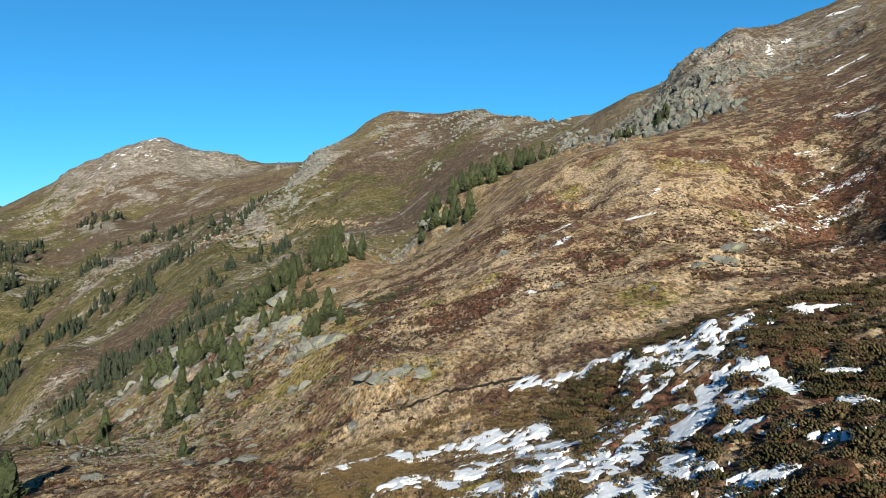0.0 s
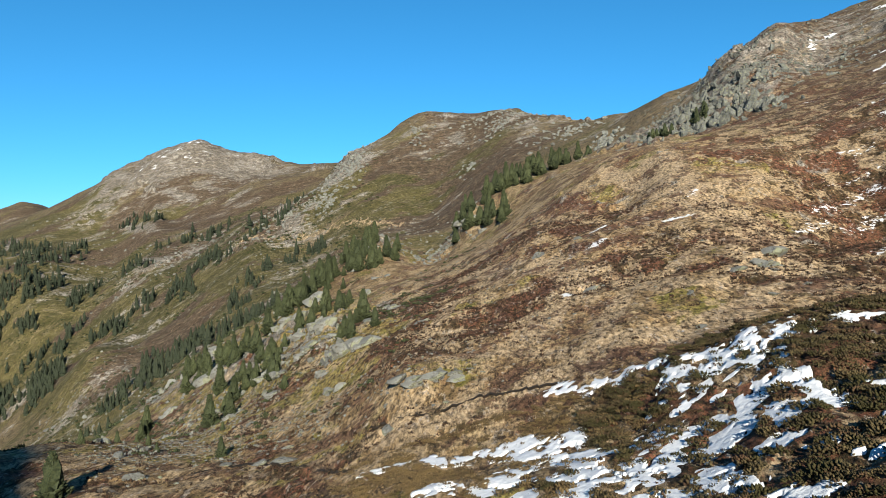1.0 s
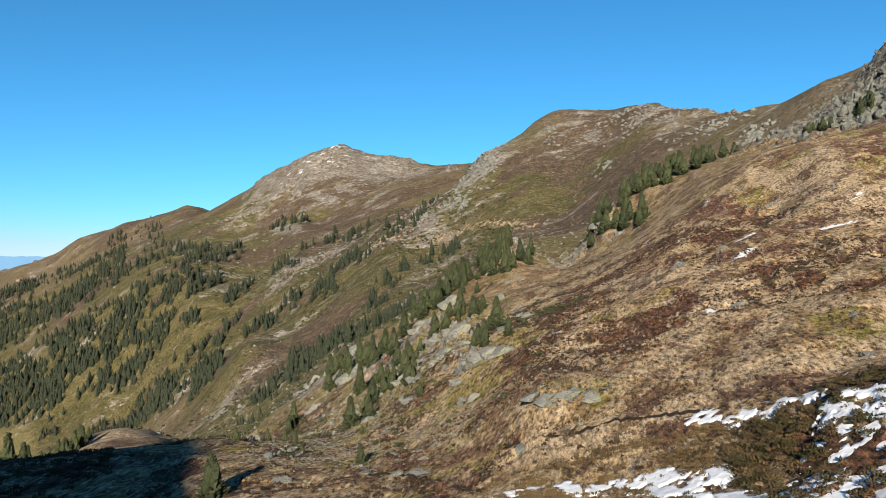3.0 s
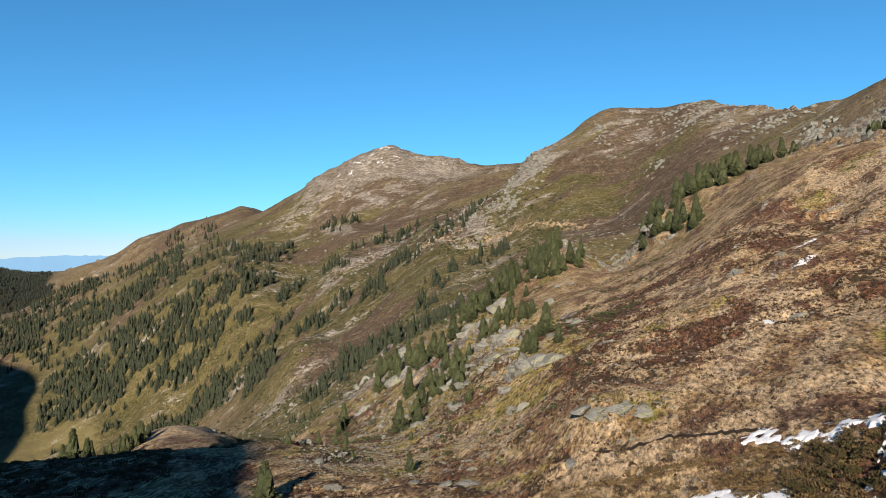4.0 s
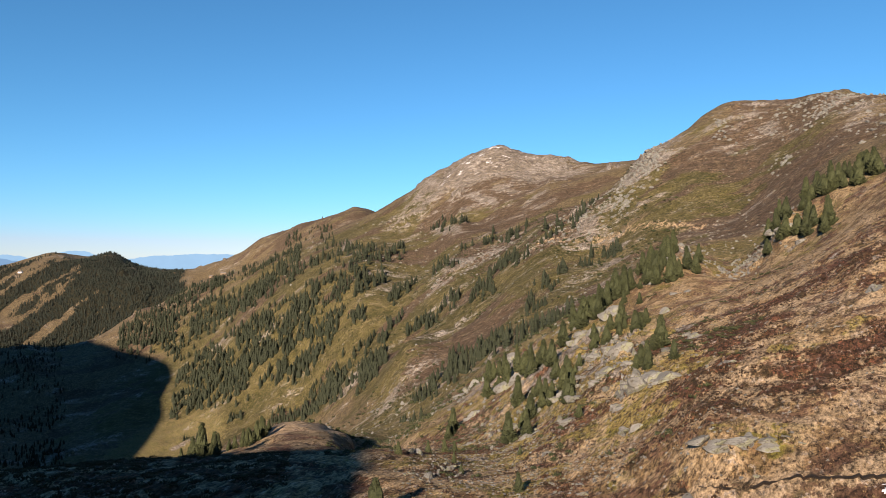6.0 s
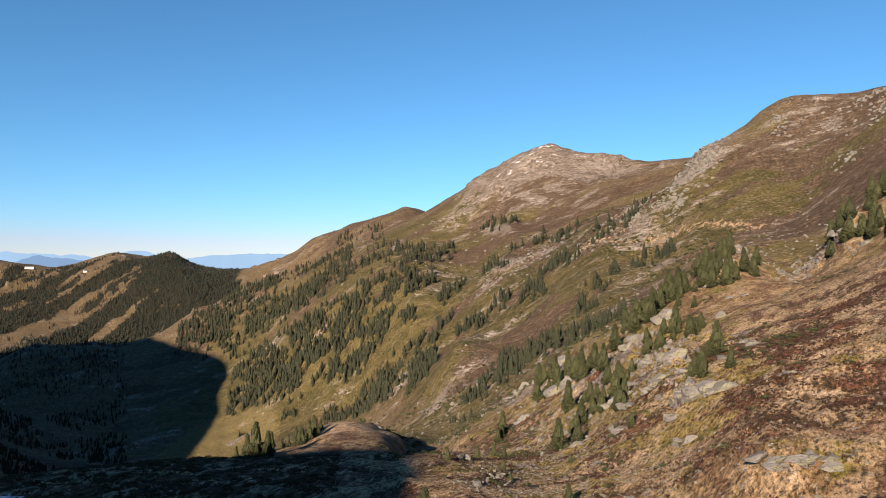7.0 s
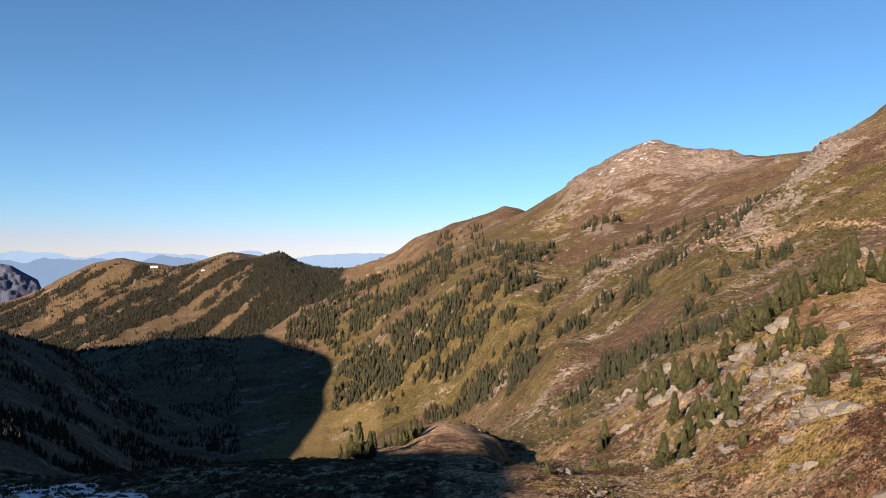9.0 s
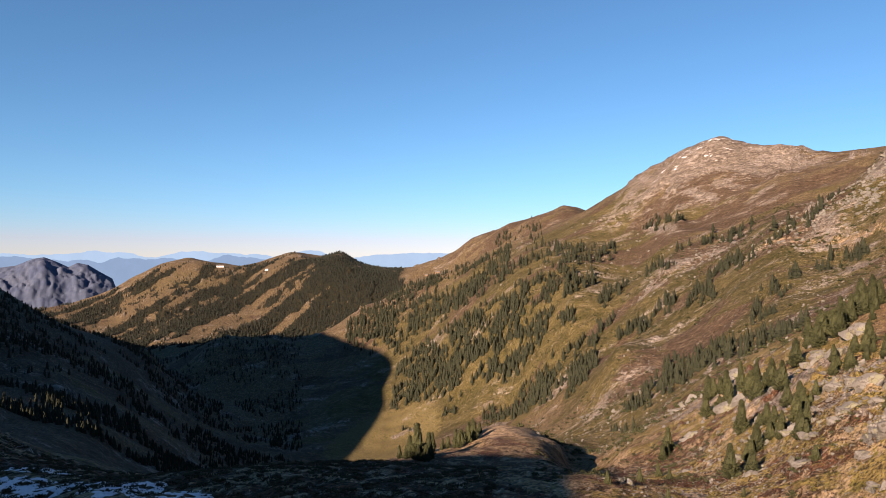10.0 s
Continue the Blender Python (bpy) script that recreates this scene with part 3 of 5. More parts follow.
BARK = plain_material("bark", (0.06, 0.045, 0.035), (0.16, 0.12, 0.09), 6.0, bump=0.5, distance=0.03)
ROCK = rock_material("lichen_rock", (0.065, 0.067, 0.064), (0.165, 0.168, 0.158))
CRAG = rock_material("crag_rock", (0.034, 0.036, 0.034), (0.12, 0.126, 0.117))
SNOW = plain_material("old_snow", (0.44, 0.46, 0.50), (0.56, 0.575, 0.60), 2.2, 0.6, 0.8, 0.16)
PEAT = plain_material("wet_peat", (0.008, 0.006, 0.004), (0.022, 0.015, 0.009), 3.0, bump=0.6, distance=0.05)
WALL = plain_material("weathered_timber", (0.12, 0.085, 0.055), (0.22, 0.16, 0.11), 1.5)
PLASTER = plain_material("white_plaster", (0.60, 0.585, 0.55), (0.70, 0.68, 0.65), 0.8)
ROOF = plain_material("shingle_roof", (0.08, 0.075, 0.07), (0.15, 0.14, 0.13), 1.5)

# ---- ground ----
AZ = np.concatenate([np.arange(-48, 84, 0.15), np.arange(84, 312, 3.0)])
RR = np.concatenate([(0.02, 1.0, 2.0, 3.0, 4.0), np.exp(np.arange(math.log(5), math.log(24), 0.05)), np.exp(np.arange(math.log(24), math.log(4960), 0.0088))])


def grid_mesh(name, xs, ys, zs, closed, attrs=(), keep=None):
    """A sheet of quads; rows run outwards, columns round."""
    rows, cols = xs.shape
    idx = np.arange(rows * cols, dtype=np.int32).reshape(rows, cols)
    right = np.roll(idx, -1, 1) if closed else None
    a, b = (idx[:-1], right[:-1]) if closed else (idx[:-1, :-1], idx[:-1, 1:])
    d, c = (idx[1:], right[1:]) if closed else (idx[1:, :-1], idx[1:, 1:])
    quads = np.stack([a, b, c, d], -1).reshape(-1, 4)[:, ::-1]
    co = np.stack([xs, ys, zs], -1).reshape(-1, 3)
    if keep is not None:
        quads = quads[keep.ravel()[quads].any(1)]
        used, back = np.unique(quads, return_inverse=True)
        co, quads = co[used], back.reshape(-1, 4)
    me = bpy.data.meshes.new(name)
    me.vertices.add(len(co))
    me.vertices.foreach_set("co", co.ravel().astype(np.float32))
    me.loops.add(quads.size)
    me.loops.foreach_set("vertex_index", quads.ravel().astype(np.int32))
    me.polygons.add(len(quads))
    me.polygons.foreach_set("loop_start", np.arange(0, quads.size, 4, dtype=np.int32))
    me.polygons.foreach_set("use_smooth", np.ones(len(quads), dtype=bool))
    me.update(calc_edges=True)
    for key, v in attrs:
        at = me.attributes.new(key, "FLOAT", "POINT")
        at.data.foreach_set("value", v.ravel().astype(np.float32))
    me.validate()
    return me


def lane(x, y, line, width):
    """1 on a line, falling to 0 at its width."""
    best = np.zeros(np.shape(x))
    for (ax, ay), (bx, by) in zip(line, line[1:]):
        dx, dy = bx - ax, by - ay
        k = np.clip(((x - ax) * dx + (y - ay) * dy) / (dx * dx + dy * dy + 1e-9), 0, 1)
        best = np.maximum(best, 1 - np.hypot(x - ax - k * dx, y - ay - k * dy) / width)
    return np.clip(best, 0, 1)


gaz, grr = np.meshgrid(AZ, RR)
gz, grock, ggreen, gheath, gx, gy = relief(gaz, grr)
grock = np.maximum.reduce([grock,  # scree streaks
    lane(gx, gy, ((-623, 1307), (-576, 1331)), 19), lane(gx, gy, ((-407, 1128), (-390, 1173)), 16), lane(gx, gy, ((-598, 1394), (-490, 1358)), 19), lane(gx, gy, ((-696, 1295), (-643, 1305)), 19),
    lane(gx, gy, ((-508, 1239), (-455, 1215)), 17), lane(gx, gy, ((-549, 1346), (-490, 1289)), 18), lane(gx, gy, ((-563, 1239), (-487, 1182)), 17), lane(gx, gy, ((-393, 1272), (-347, 1295)), 17),
    lane(gx, gy, ((-599, 1167), (-483, 1024)), 16), lane(gx, gy, ((-775, 1112), (-811, 1182)), 18)])
gpath = np.maximum.reduce([
    lane(gx, gy, ((47, 74), (31, 75), (22, 68), (12, 70), (4, 66), (-8, 66)), 4.5), lane(gx, gy, ((36, 86), (44, 110), (42, 150), (46, 180)), 9.0),
    lane(gx, gy, ((2, 128), (16, 112), (12, 98), (6, 82)), 4.0), lane(gx, gy, ((-3.4, 121.6), (-5.6, 105.7), (-7.9, 96.2)), 2.4),
    lane(gx, gy, ((-9.6, 83.1), (-3.5, 82.1), (4.6, 78.2), (11.1, 70.9)), 2.2), lane(gx, gy, ((-2.1, 149.6), (7.4, 123.8), (13.6, 111.3), (15, 94.5)), 4.0),
    lane(gx, gy, ((-4.9, 98.9), (4.2, 91.8), (10.5, 95.4), (14.6, 92.2)), 2.2), lane(gx, gy, ((-10.4, 67.8), (-6.3, 67.5), (-3, 68.3)), 2.0)])
gpath = np.maximum.reduce([
    gpath, lane(gx, gy, ((1.9, 144.2), (18.4, 105.2), (22.5, 85.5), (28.5, 79), (40.4, 74)), 2.6), lane(gx, gy, ((46.4, 144.4), (44.6, 123.4), (33.7, 105), (27, 96.5), (23.4, 86.1)), 3.2),
    lane(gx, gy, ((18.3, 88.7), (13.3, 76.7), (11.1, 64.2)), 2.6), lane(gx, gy, ((35.5, 201.8), (39.7, 164.9), (44.8, 139.5), (61.7, 147.3)), 4.0),
    # the knoll's sunlit top is brightened with the pale path colour
    1.0 * area(gaz, grr, 41, 326, 8.5, 0.10), 0.42 * patches(gaz, grr, ((17, 104, 6, 0.14, 1), (25, 96, 5, 0.12, 1), (10, 92, 5, 0.1, 0.9), (26, 150, 4, 0.15, 0.8))),
    0.44 * lane(gx, gy, ((-229, 688), (-137, 647), (-66, 592)), 40.0)])
gsnow = np.maximum.reduce([
    lane(gx, gy, ((206, 411), (184, 392)), 7.6) * 0.8, lane(gx, gy, ((243, 439), (249, 417)), 7.2) * 0.8,
    lane(gx, gy, ((155, 277), (178, 293)), 5.6) * 0.75, lane(gx, gy, ((177, 326), (192, 329)), 4.6) * 0.7,
    lane(gx, gy, ((124, 216), (136, 224)), 3.7) * 0.7, lane(gx, gy, ((99, 185), (104, 172)), 2.5) * 0.6,
    lane(gx, gy, ((110, 254), (118, 247)), 2.7) * 0.7, lane(gx, gy, ((97, 171), (96, 157)), 2.3) * 0.8,
    lane(gx, gy, ((79, 156), (85, 152)), 2.1) * 0.7])
gsnow = np.maximum.reduce([
    gsnow, lane(gx, gy, ((71, 145), (81, 145)), 2.4) * 0.55, lane(gx, gy, ((63, 133), (75, 139)), 3.0) * 0.6,
    lane(gx, gy, ((76, 140), (81, 133)), 3.8) * 0.62, lane(gx, gy, ((50, 114), (63, 129)), 2.3) * 0.65,
    lane(gx, gy, ((71, 130), (77, 128)), 4.3) * 0.65, lane(gx, gy, ((65, 127), (72, 129)), 2.1) * 0.6,
    lane(gx, gy, ((53, 95), (69, 115)), 1.8) * 0.7, lane(gx, gy, ((42, 140), (44, 142)), 1.6) * 0.8,
    lane(gx, gy, ((22, 134), (25, 137)), 1.6) * 0.9])
gsnow = np.maximum.reduce([
    gsnow, lane(gx, gy, ((13, 146), (13, 146)), 1.6) * 1, lane(gx, gy, ((80, 182), (86, 180)), 1.9) * 0.6,
    lane(gx, gy, ((-590, 1395), (-545, 1370)), 14) * 0.45, lane(gx, gy, ((-545, 1400), (-515, 1340)), 8) * 0.45,
    lane(gx, gy, ((-10, 420), (22, 420)), 9) * 0.8, lane(gx, gy, ((12.2, 97.5), (13.5, 97)), 1.6),
    lane(gx, gy, ((20, 122), (22, 124)), 2.2), lane(gx, gy, ((34, 128), (38, 127)), 1.6),
    0.45 * patches(gaz, grr, ((-30, 330, 5, 0.3, 0.55), (-17, 70, 6, 0.1, 0.6), (-5, 120, 6, 0.2, 0.35), (18, 100, 6, 0.2, 0.4), (22, 1490, 4, 0.07, 0.72), (26, 1510, 3, 0.05, 0.62)))])
gmeadow = np.clip(patches(gaz, grr, MEADOW), 0, 1)
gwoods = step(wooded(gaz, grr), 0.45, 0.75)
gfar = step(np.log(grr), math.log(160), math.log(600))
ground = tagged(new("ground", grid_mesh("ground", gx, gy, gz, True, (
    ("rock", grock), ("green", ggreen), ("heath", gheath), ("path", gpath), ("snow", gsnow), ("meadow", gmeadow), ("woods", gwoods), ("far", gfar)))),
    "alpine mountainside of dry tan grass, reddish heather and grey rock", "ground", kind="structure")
ground.data.materials.append(GROUND)


def heights(xy):
    """Ground heights under many places (x, y)."""
    xy = np.asarray(xy, float)
    return relief(np.degrees(np.arctan2(-xy[:, 0], xy[:, 1])), np.hypot(xy[:, 0], xy[:, 1]))[0]


# ---- snow ----
def snowfield(az0, az1, r0, r1, lines):
    az, r = np.meshgrid(np.arange(az0, az1, 0.16), np.exp(np.arange(math.log(r0), math.log(r1), 0.0045)))
    z, _, _, _, x, y = relief(az, r, tussocks=False)
    mask = np.maximum.reduce([lane(x, y, ln, w * 3.2) for ln, w in lines])
    mask = step(mask + (1.3 * (fbm(x / 1.3, y / 1.9, 4, 91, 0.65) - 0.5) + 0.7 * (fbm(x / 0.4, y / 0.4, 2, 95) - 0.5)) * step(mask, 0, 0.1), 0.12, 0.5)
    mask = mask * (1 - step(fbm(x / 0.75, y / 0.95, 3, 99, 0.55), 0.625, 0.66))  # tussocks that stick out
    top = z + 0.075 * step(mask, 0.05, 0.45) - 0.03 - 0.3 * (1 - step(mask, 0, 0.3)) + 0.03 * fbm(x / 0.6, y / 0.6, 2, 97)
    ob = tagged(new("snow", grid_mesh("snow", x, y, top, False, keep=mask > 0.02)), "old patchy snow lying between the heather tussocks", "snow", kind="stuff")
    ob.data.materials.append(SNOW)
    return ob


NEAR_SNOW = ((((20.1, 50.5), (17.9, 51.7), (16.0, 50.3)), 1.26), (((20.1, 46.6), (19.0, 45.4), (17.5, 45.7)), 0.48), (((16.4, 45.8), (14.9, 45.9), (14.3, 42.5), (13.0, 41.4), (11.3, 39.7), (10.0, 35.7), (9.1, 34.4)), 1.53), (((18.8, 42.3), (17.3, 43.8)), 0.26),
             (((16.6, 41.2), (15.9, 38.1), (15.0, 38.2), (13.3, 39.5)), 0.58), (((16.0, 42.5), (15.6, 40.1)), 0.30), (((18.3, 37.2), (16.5, 37.4), (15.6, 37.8)), 0.45), (((17.8, 40.4), (17.9, 38.6)), 0.48), (((15.8, 33.7), (14.9, 35.0), (14.0, 36.5)), 0.47))
NEAR_SNOW += ((((7.3, 63.7), (9.9, 60.6), (11.9, 58.7), (14.0, 57.9)), 0.59), (((-4.9, 56.3), (-2.1, 54.9), (0.7, 54.9)), 0.53), (((2.8, 54.1), (4.6, 50.8), (6.1, 51.4)), 0.79), (((1.9, 45.9), (4.3, 47.8), (6.0, 42.5)), 0.82), (((6.1, 46.9), (8.7, 44.9)), 0.58),
              (((0.4, 44.3), (3.0, 40.6)), 0.58), (((5.8, 38.1), (8.2, 37.7), (9.9, 41.6)), 0.77), (((-3.3, 46.7), (-0.9, 46.2)), 0.58), (((11.0, 46.1), (10.6, 43.2)), 0.51))
NEAR_SNOW += ((((25.1, 48.9), (27.1, 47.0)), 0.38), (((19.5, 33.5), (19.4, 32.6)), 0.26), (((21.0, 38.4), (21.8, 37.1)), 0.18), (((16.6, 30.5), (18.0, 30.0)), 0.29), (((12.4, 30.4), (13.7, 29.0)), 0.40),
              (((13.9, 48.5), (13.4, 46.2)), 0.34), (((-9.1, 56.9), (-6.8, 57.1), (-4.9, 55.5)), 0.31), (((14.7, 53.4), (15.9, 53.4)), 0.38))
snowfield(-48, 12, 24, 68, NEAR_SNOW)
snowfield(60, 80, 88, 160, ((((-122, 31.8), (-108.8, 35.1)), 1.8), (((-97.3, 39.2), (-90, 44)), 1.7), (((-133, 38), (-131, 43)), 1.4), (((-104, 41), (-100, 45)), 1.0)))


# ---- building blocks ----
def mesh_object(name, verts, faces, material, parent=None, label="", smooth=False):
    me = bpy.data.meshes.new(name)
    me.from_pydata([tuple(v) for v in verts], [], faces)
    me.materials.append(material)
    if smooth:
        me.polygons.foreach_set("use_smooth", [True] * len(me.polygons))
    ob = new(name, me)
    ob.parent = parent
    return tagged(ob, label)


def tube(rng, height, r0, r1, sides=7, bend=0.03, rings=5):
    verts, faces = [], []
    lean = (rng.uniform(-bend, bend), rng.uniform(-bend, bend))
    for i in range(rings):
        k = i / (rings - 1)
        rad = r0 + (r1 - r0) * k + (r0 * 0.35 if i == 0 else 0)
        for j in range(sides):
            a = 2 * math.pi * j / sides
            verts.append((rad * math.cos(a) + lean[0] * height * k * k, rad * math.sin(a) + lean[1] * height * k * k, height * k - (0.3 if i == 0 else 0)))
    for i in range(rings - 1):
        for j in range(sides):
            a, b = i * sides + j, i * sides + (j + 1) % sides
            faces.append((a, b, b + sides, a + sides))
    return verts, faces


def tuft_at(verts, faces, rng, centre, out, size):
    """One spray of needles: a ragged, drawn-out bipyramid."""
    n = len(verts)
    up = Vector((0, 0, 1))
    out = Vector(out).normalized()
    side = out.cross(up)
    side = side.normalized() if side.length > 1e-3 else Vector((1, 0, 0))
    lift = side.cross(out)
    c = Vector(centre)
    verts.append(c - out * size * 0.55)
    for j in range(5):
        a = 2 * math.pi * j / 5 + rng.uniform(-0.4, 0.4)
        k = size * rng.uniform(0.35, 0.62)
        verts.append(c + side * math.cos(a) * k + lift * math.sin(a) * k * 0.75 + out * size * rng.uniform(-0.2, 0.25))
    verts.append(c + out * size * rng.uniform(0.55, 0.9) + up * size * 0.15)
    for j in range(5):
        a, b = n + 1 + j, n + 1 + (j + 1) % 5
        faces.append((n, b, a))
        faces.append((n + 6, a, b))


def crown_shape(rng, height, spread, sprays, low, blunt):
    verts, faces = [], []
    core = []
    for i in range(5):
        k = low + (0.93 - low) * i / 4
        rad = height * spread * 0.72 * (1 - ((k - low) / (1 - low)) ** blunt) * min(1.0, 0.6 + 2.5 * (k - low)) + 0.02 * height
        core.append((k * height, rad))
    for i, (h, rad) in enumerate(core):
        for j in range(7):
            a = 2 * math.pi * j / 7 + i * 0.4
            verts.append((rad * math.cos(a) * rng.uniform(0.8, 1.2), rad * math.sin(a) * rng.uniform(0.8, 1.2), h))
    for i in range(4):
        for j in range(7):
            a, b = i * 7 + j, i * 7 + (j + 1) % 7
            faces.append((a, b, b + 7, a + 7))
    for i in range(sprays):
        k = low + (0.99 - low) * (i + rng.random()) / sprays
        rel = (k - low) / (1 - low)
        edge_r = height * spread * (1 - rel ** blunt) * (0.75 + 0.25 * math.sin(7 * rel + rng.random()))
        edge_r *= min(1.0, 0.55 + 3.0 * rel)
        a = i * 2.39996 + rng.uniform(-0.5, 0.5)
        rad = edge_r * rng.uniform(0.62, 1.08)
        size = height * rng.uniform(0.085, 0.15) * (1.1 - 0.45 * rel)
        tuft_at(verts, faces, rng, (rad * math.cos(a), rad * math.sin(a), k * height - 0.10 * rad), (math.cos(a), math.sin(a), 0.12 + 0.5 * rel), size)
    tuft_at(verts, faces, rng, (0, 0, height * 0.965), (0.05, 0.02, 1), height * 0.06)
    return verts, faces


def pine_tree(seed, height, spread, sprays, low, blunt, label):
    rng = random.Random(seed)
    tree = tagged(new("pine_tree"), label, "tree", group="stone pines on the slope")
    mesh_object("trunk", *tube(rng, height * 0.9, height * 0.022, height * 0.005), BARK, tree)
    mesh_object("crown", *crown_shape(rng, height, spread, sprays, low, blunt), NEEDLES, tree)
    return tree


def chiselled(rng, level, cuts, squash=(1, 1, 1), deep=0.42):
    """A rock: a ball cut flat by many planes."""
    bm = bmesh.new()
    bmesh.ops.create_icosphere(bm, subdivisions=level, radius=1.0)
    planes = []
    for _ in range(cuts):
        d = Vector((rng.gauss(0, 1), rng.gauss(0, 1), rng.gauss(0, 0.9))).normalized()
        planes.append((d, rng.uniform(deep, deep + 0.4)))
    verts = []
    for v in bm.verts:
        p = v.co.copy()
        for d, k in planes:
            over = p.dot(d) - k
            if over > 0:
                p -= d * over
        p += p.normalized() * rng.uniform(-0.03, 0.03)
        verts.append(Vector((p.x * squash[0], p.y * squash[1], p.z * squash[2])))
    faces = [tuple(v.index for v in f.verts) for f in bm.faces]
    bm.free()
    return verts, faces


# ---- trees that stand singly or in small groves ----
SHAPES = [(7.5, 0.235, 210, 0.05, 2.3), (6.0, 0.27, 190, 0.03, 2.7), (8.5, 0.20, 220, 0.06, 2.1), (5.0, 0.31, 180, 0.02, 2.7), (6.8, 0.245, 200, 0.08, 2.5), (4.0, 0.28, 150, 0.02, 2.1)]
PROTO = []
rng = random.Random(5)


def grove(a, b, across, count, tall):
    """Trees strewn over the strip from a to b, as wide as the vector across."""
    spots = []
    for _ in range(count):
        for _ in range(30):
            k, w = rng.random(), rng.uniform(-0.5, 0.5)
            p = (a[0] + k * (b[0] - a[0]) + w * across[0], a[1] + k * (b[1] - a[1]) + w * across[1])
            if all(math.hypot(p[0] - q[0], p[1] - q[1]) > 0.24 * tall for q in spots):
                break
        spots.append(p)
    for (x, y), z in zip(spots, heights(spots)):
        kind = rng.choice((0, 0, 1, 1, 2, 3, 4, 4, 5) if tall > 6 else (1, 3, 5))
        plant(x, y, z, tall * rng.uniform(0.45, 1.1) / SHAPES[kind][0], kind)


def plant(x, y, z, scale, kind):
    m = Matrix.Translation((x, y, z - 0.15)) @ pose(0, 0, 0, rng.uniform(-3, 3), rng.uniform(-3, 3), rng.uniform(0, 360)) @ Matrix.Diagonal((scale, scale, scale * rng.uniform(0.9, 1.15), 1))
    while len(PROTO) <= kind:
        i = len(PROTO)
        tree = pine_tree(100 + i, *SHAPES[i], ("green stone pine with a dense rounded crown on the slope", "bushy young stone pine among grey rocks",
                         "tall slender stone pine on the rocky slope", "low bushy stone pine with branches to the ground", "stone pine with a bare lower trunk in dry grass", "small young pine in the dry grass")[i])
        PROTO.append([tree, False])
    tree, used = PROTO[kind]
    if used:
        copy_thing(tree, m)
    else:
        tree.matrix_basis = m
        PROTO[kind][1] = True


def place(x, y, scale, kind):
    plant(x, y, heights([(x, y)])[0], scale, kind)


for kind in range(6):  # one of each kind first, at its natural size
    px, py = ((-97, 201), (-53, 150), (-65, 174), (-40.8, 137.4), (-24.1, 146.7), (-46, 238))[kind]
    m0 = Matrix.Translation((px, py, heights([(px, py)])[0] - 0.15))
    plant(px, py, 0, 1.0, kind)
    PROTO[kind][0].matrix_basis = m0


grove((-103, 244), (-69, 213), (-14, 36), 26, 7.5)

grove((-74, 244), (-56, 273), (-12, 40), 24, 8.5)
grove((-66, 283), (-48, 279), (-9, 44), 24, 8.5)
grove((-48, 270), (-43, 298), (-3, 16), 14, 9)
grove((-40, 260), (-31, 279), (-2, 18), 10, 8.5)
grove((-52, 195), (-44, 206), (-5, 19), 12, 6)
grove((-41, 142), (-63, 175), (-8, 23), 13, 5)
grove((-36, 178), (-37, 202), (-3, 15), 5, 6)
grove((-26, 147), (-25, 149), (-1, 3), 2, 4.5)
grove((-96, 193), (-94, 197), (-3, 6), 2, 5.5)

grove((-54, 146), (-51, 145), (-1, 4), 2, 5)
grove((-56, 174), (-45, 163), (-5, 16), 9, 5.5)

grove((-28, 129), (-22, 132), (-0, 2), 3, 4.5)
grove((4, 283), (-10, 287), (0, 26), 9, 8)
grove((4, 281), (11, 261), (0, 4), 4, 10)
grove((2, 297), (16, 314), (-6, 20), 8, 8.5)
grove((10, 296), (28, 312), (-6, 26), 11, 8)
grove((18, 316), (47, 332), (-4, 32), 20, 8.5)
grove((36, 325), (44, 328), (2, 6), 6, 8.5)
grove((50, 332), (54, 328), (2, 5), 3, 8)
grove((1, 274), (-10, 285), (-0, 3), 5, 6)
grove((68, 279), (77, 277), (2, 7), 7, 6)
grove((91, 297), (99, 299), (3, 14), 6, 8)
grove((-211, 228), (-202, 237), (-27, 30), 18, 7)
grove((-184, 180), (-180, 183), (-5, 4), 5, 11)
grove((-207, 192), (-193, 186), (-11, 11), 3, 10)
grove((-210, 212), (-210, 226), (-10, 11), 5, 7)
for x, y, scale, kind in ((9, 255, 1.05, 1), (4, 268, 1.1, 0), (-25, 149, 0.75, 3), (-23.2, 127.1, 0.7, 3), (-18.5, 126, 0.6, 3), (-36, 182, 1.0, 1), (-29.9, 80.5, 0.62, 5), (-38.5, 62, 0.9, 3),
                          (-76, 153, 0.8, 5), (-69, 144, 0.7, 5), (-54, 147, 0.85, 5), (-57.7, 99.4, 0.6, 5), (-43, 92, 0.4, 5), (-48, 100, 0.45, 5), (-62, 118, 0.65, 5), (-47, 131, 0.8, 1), (-52, 134, 0.9, 0),
                          (-33, 118, 0.5, 3), (-40, 108, 0.4, 5)):
    place(x, y, scale, kind)


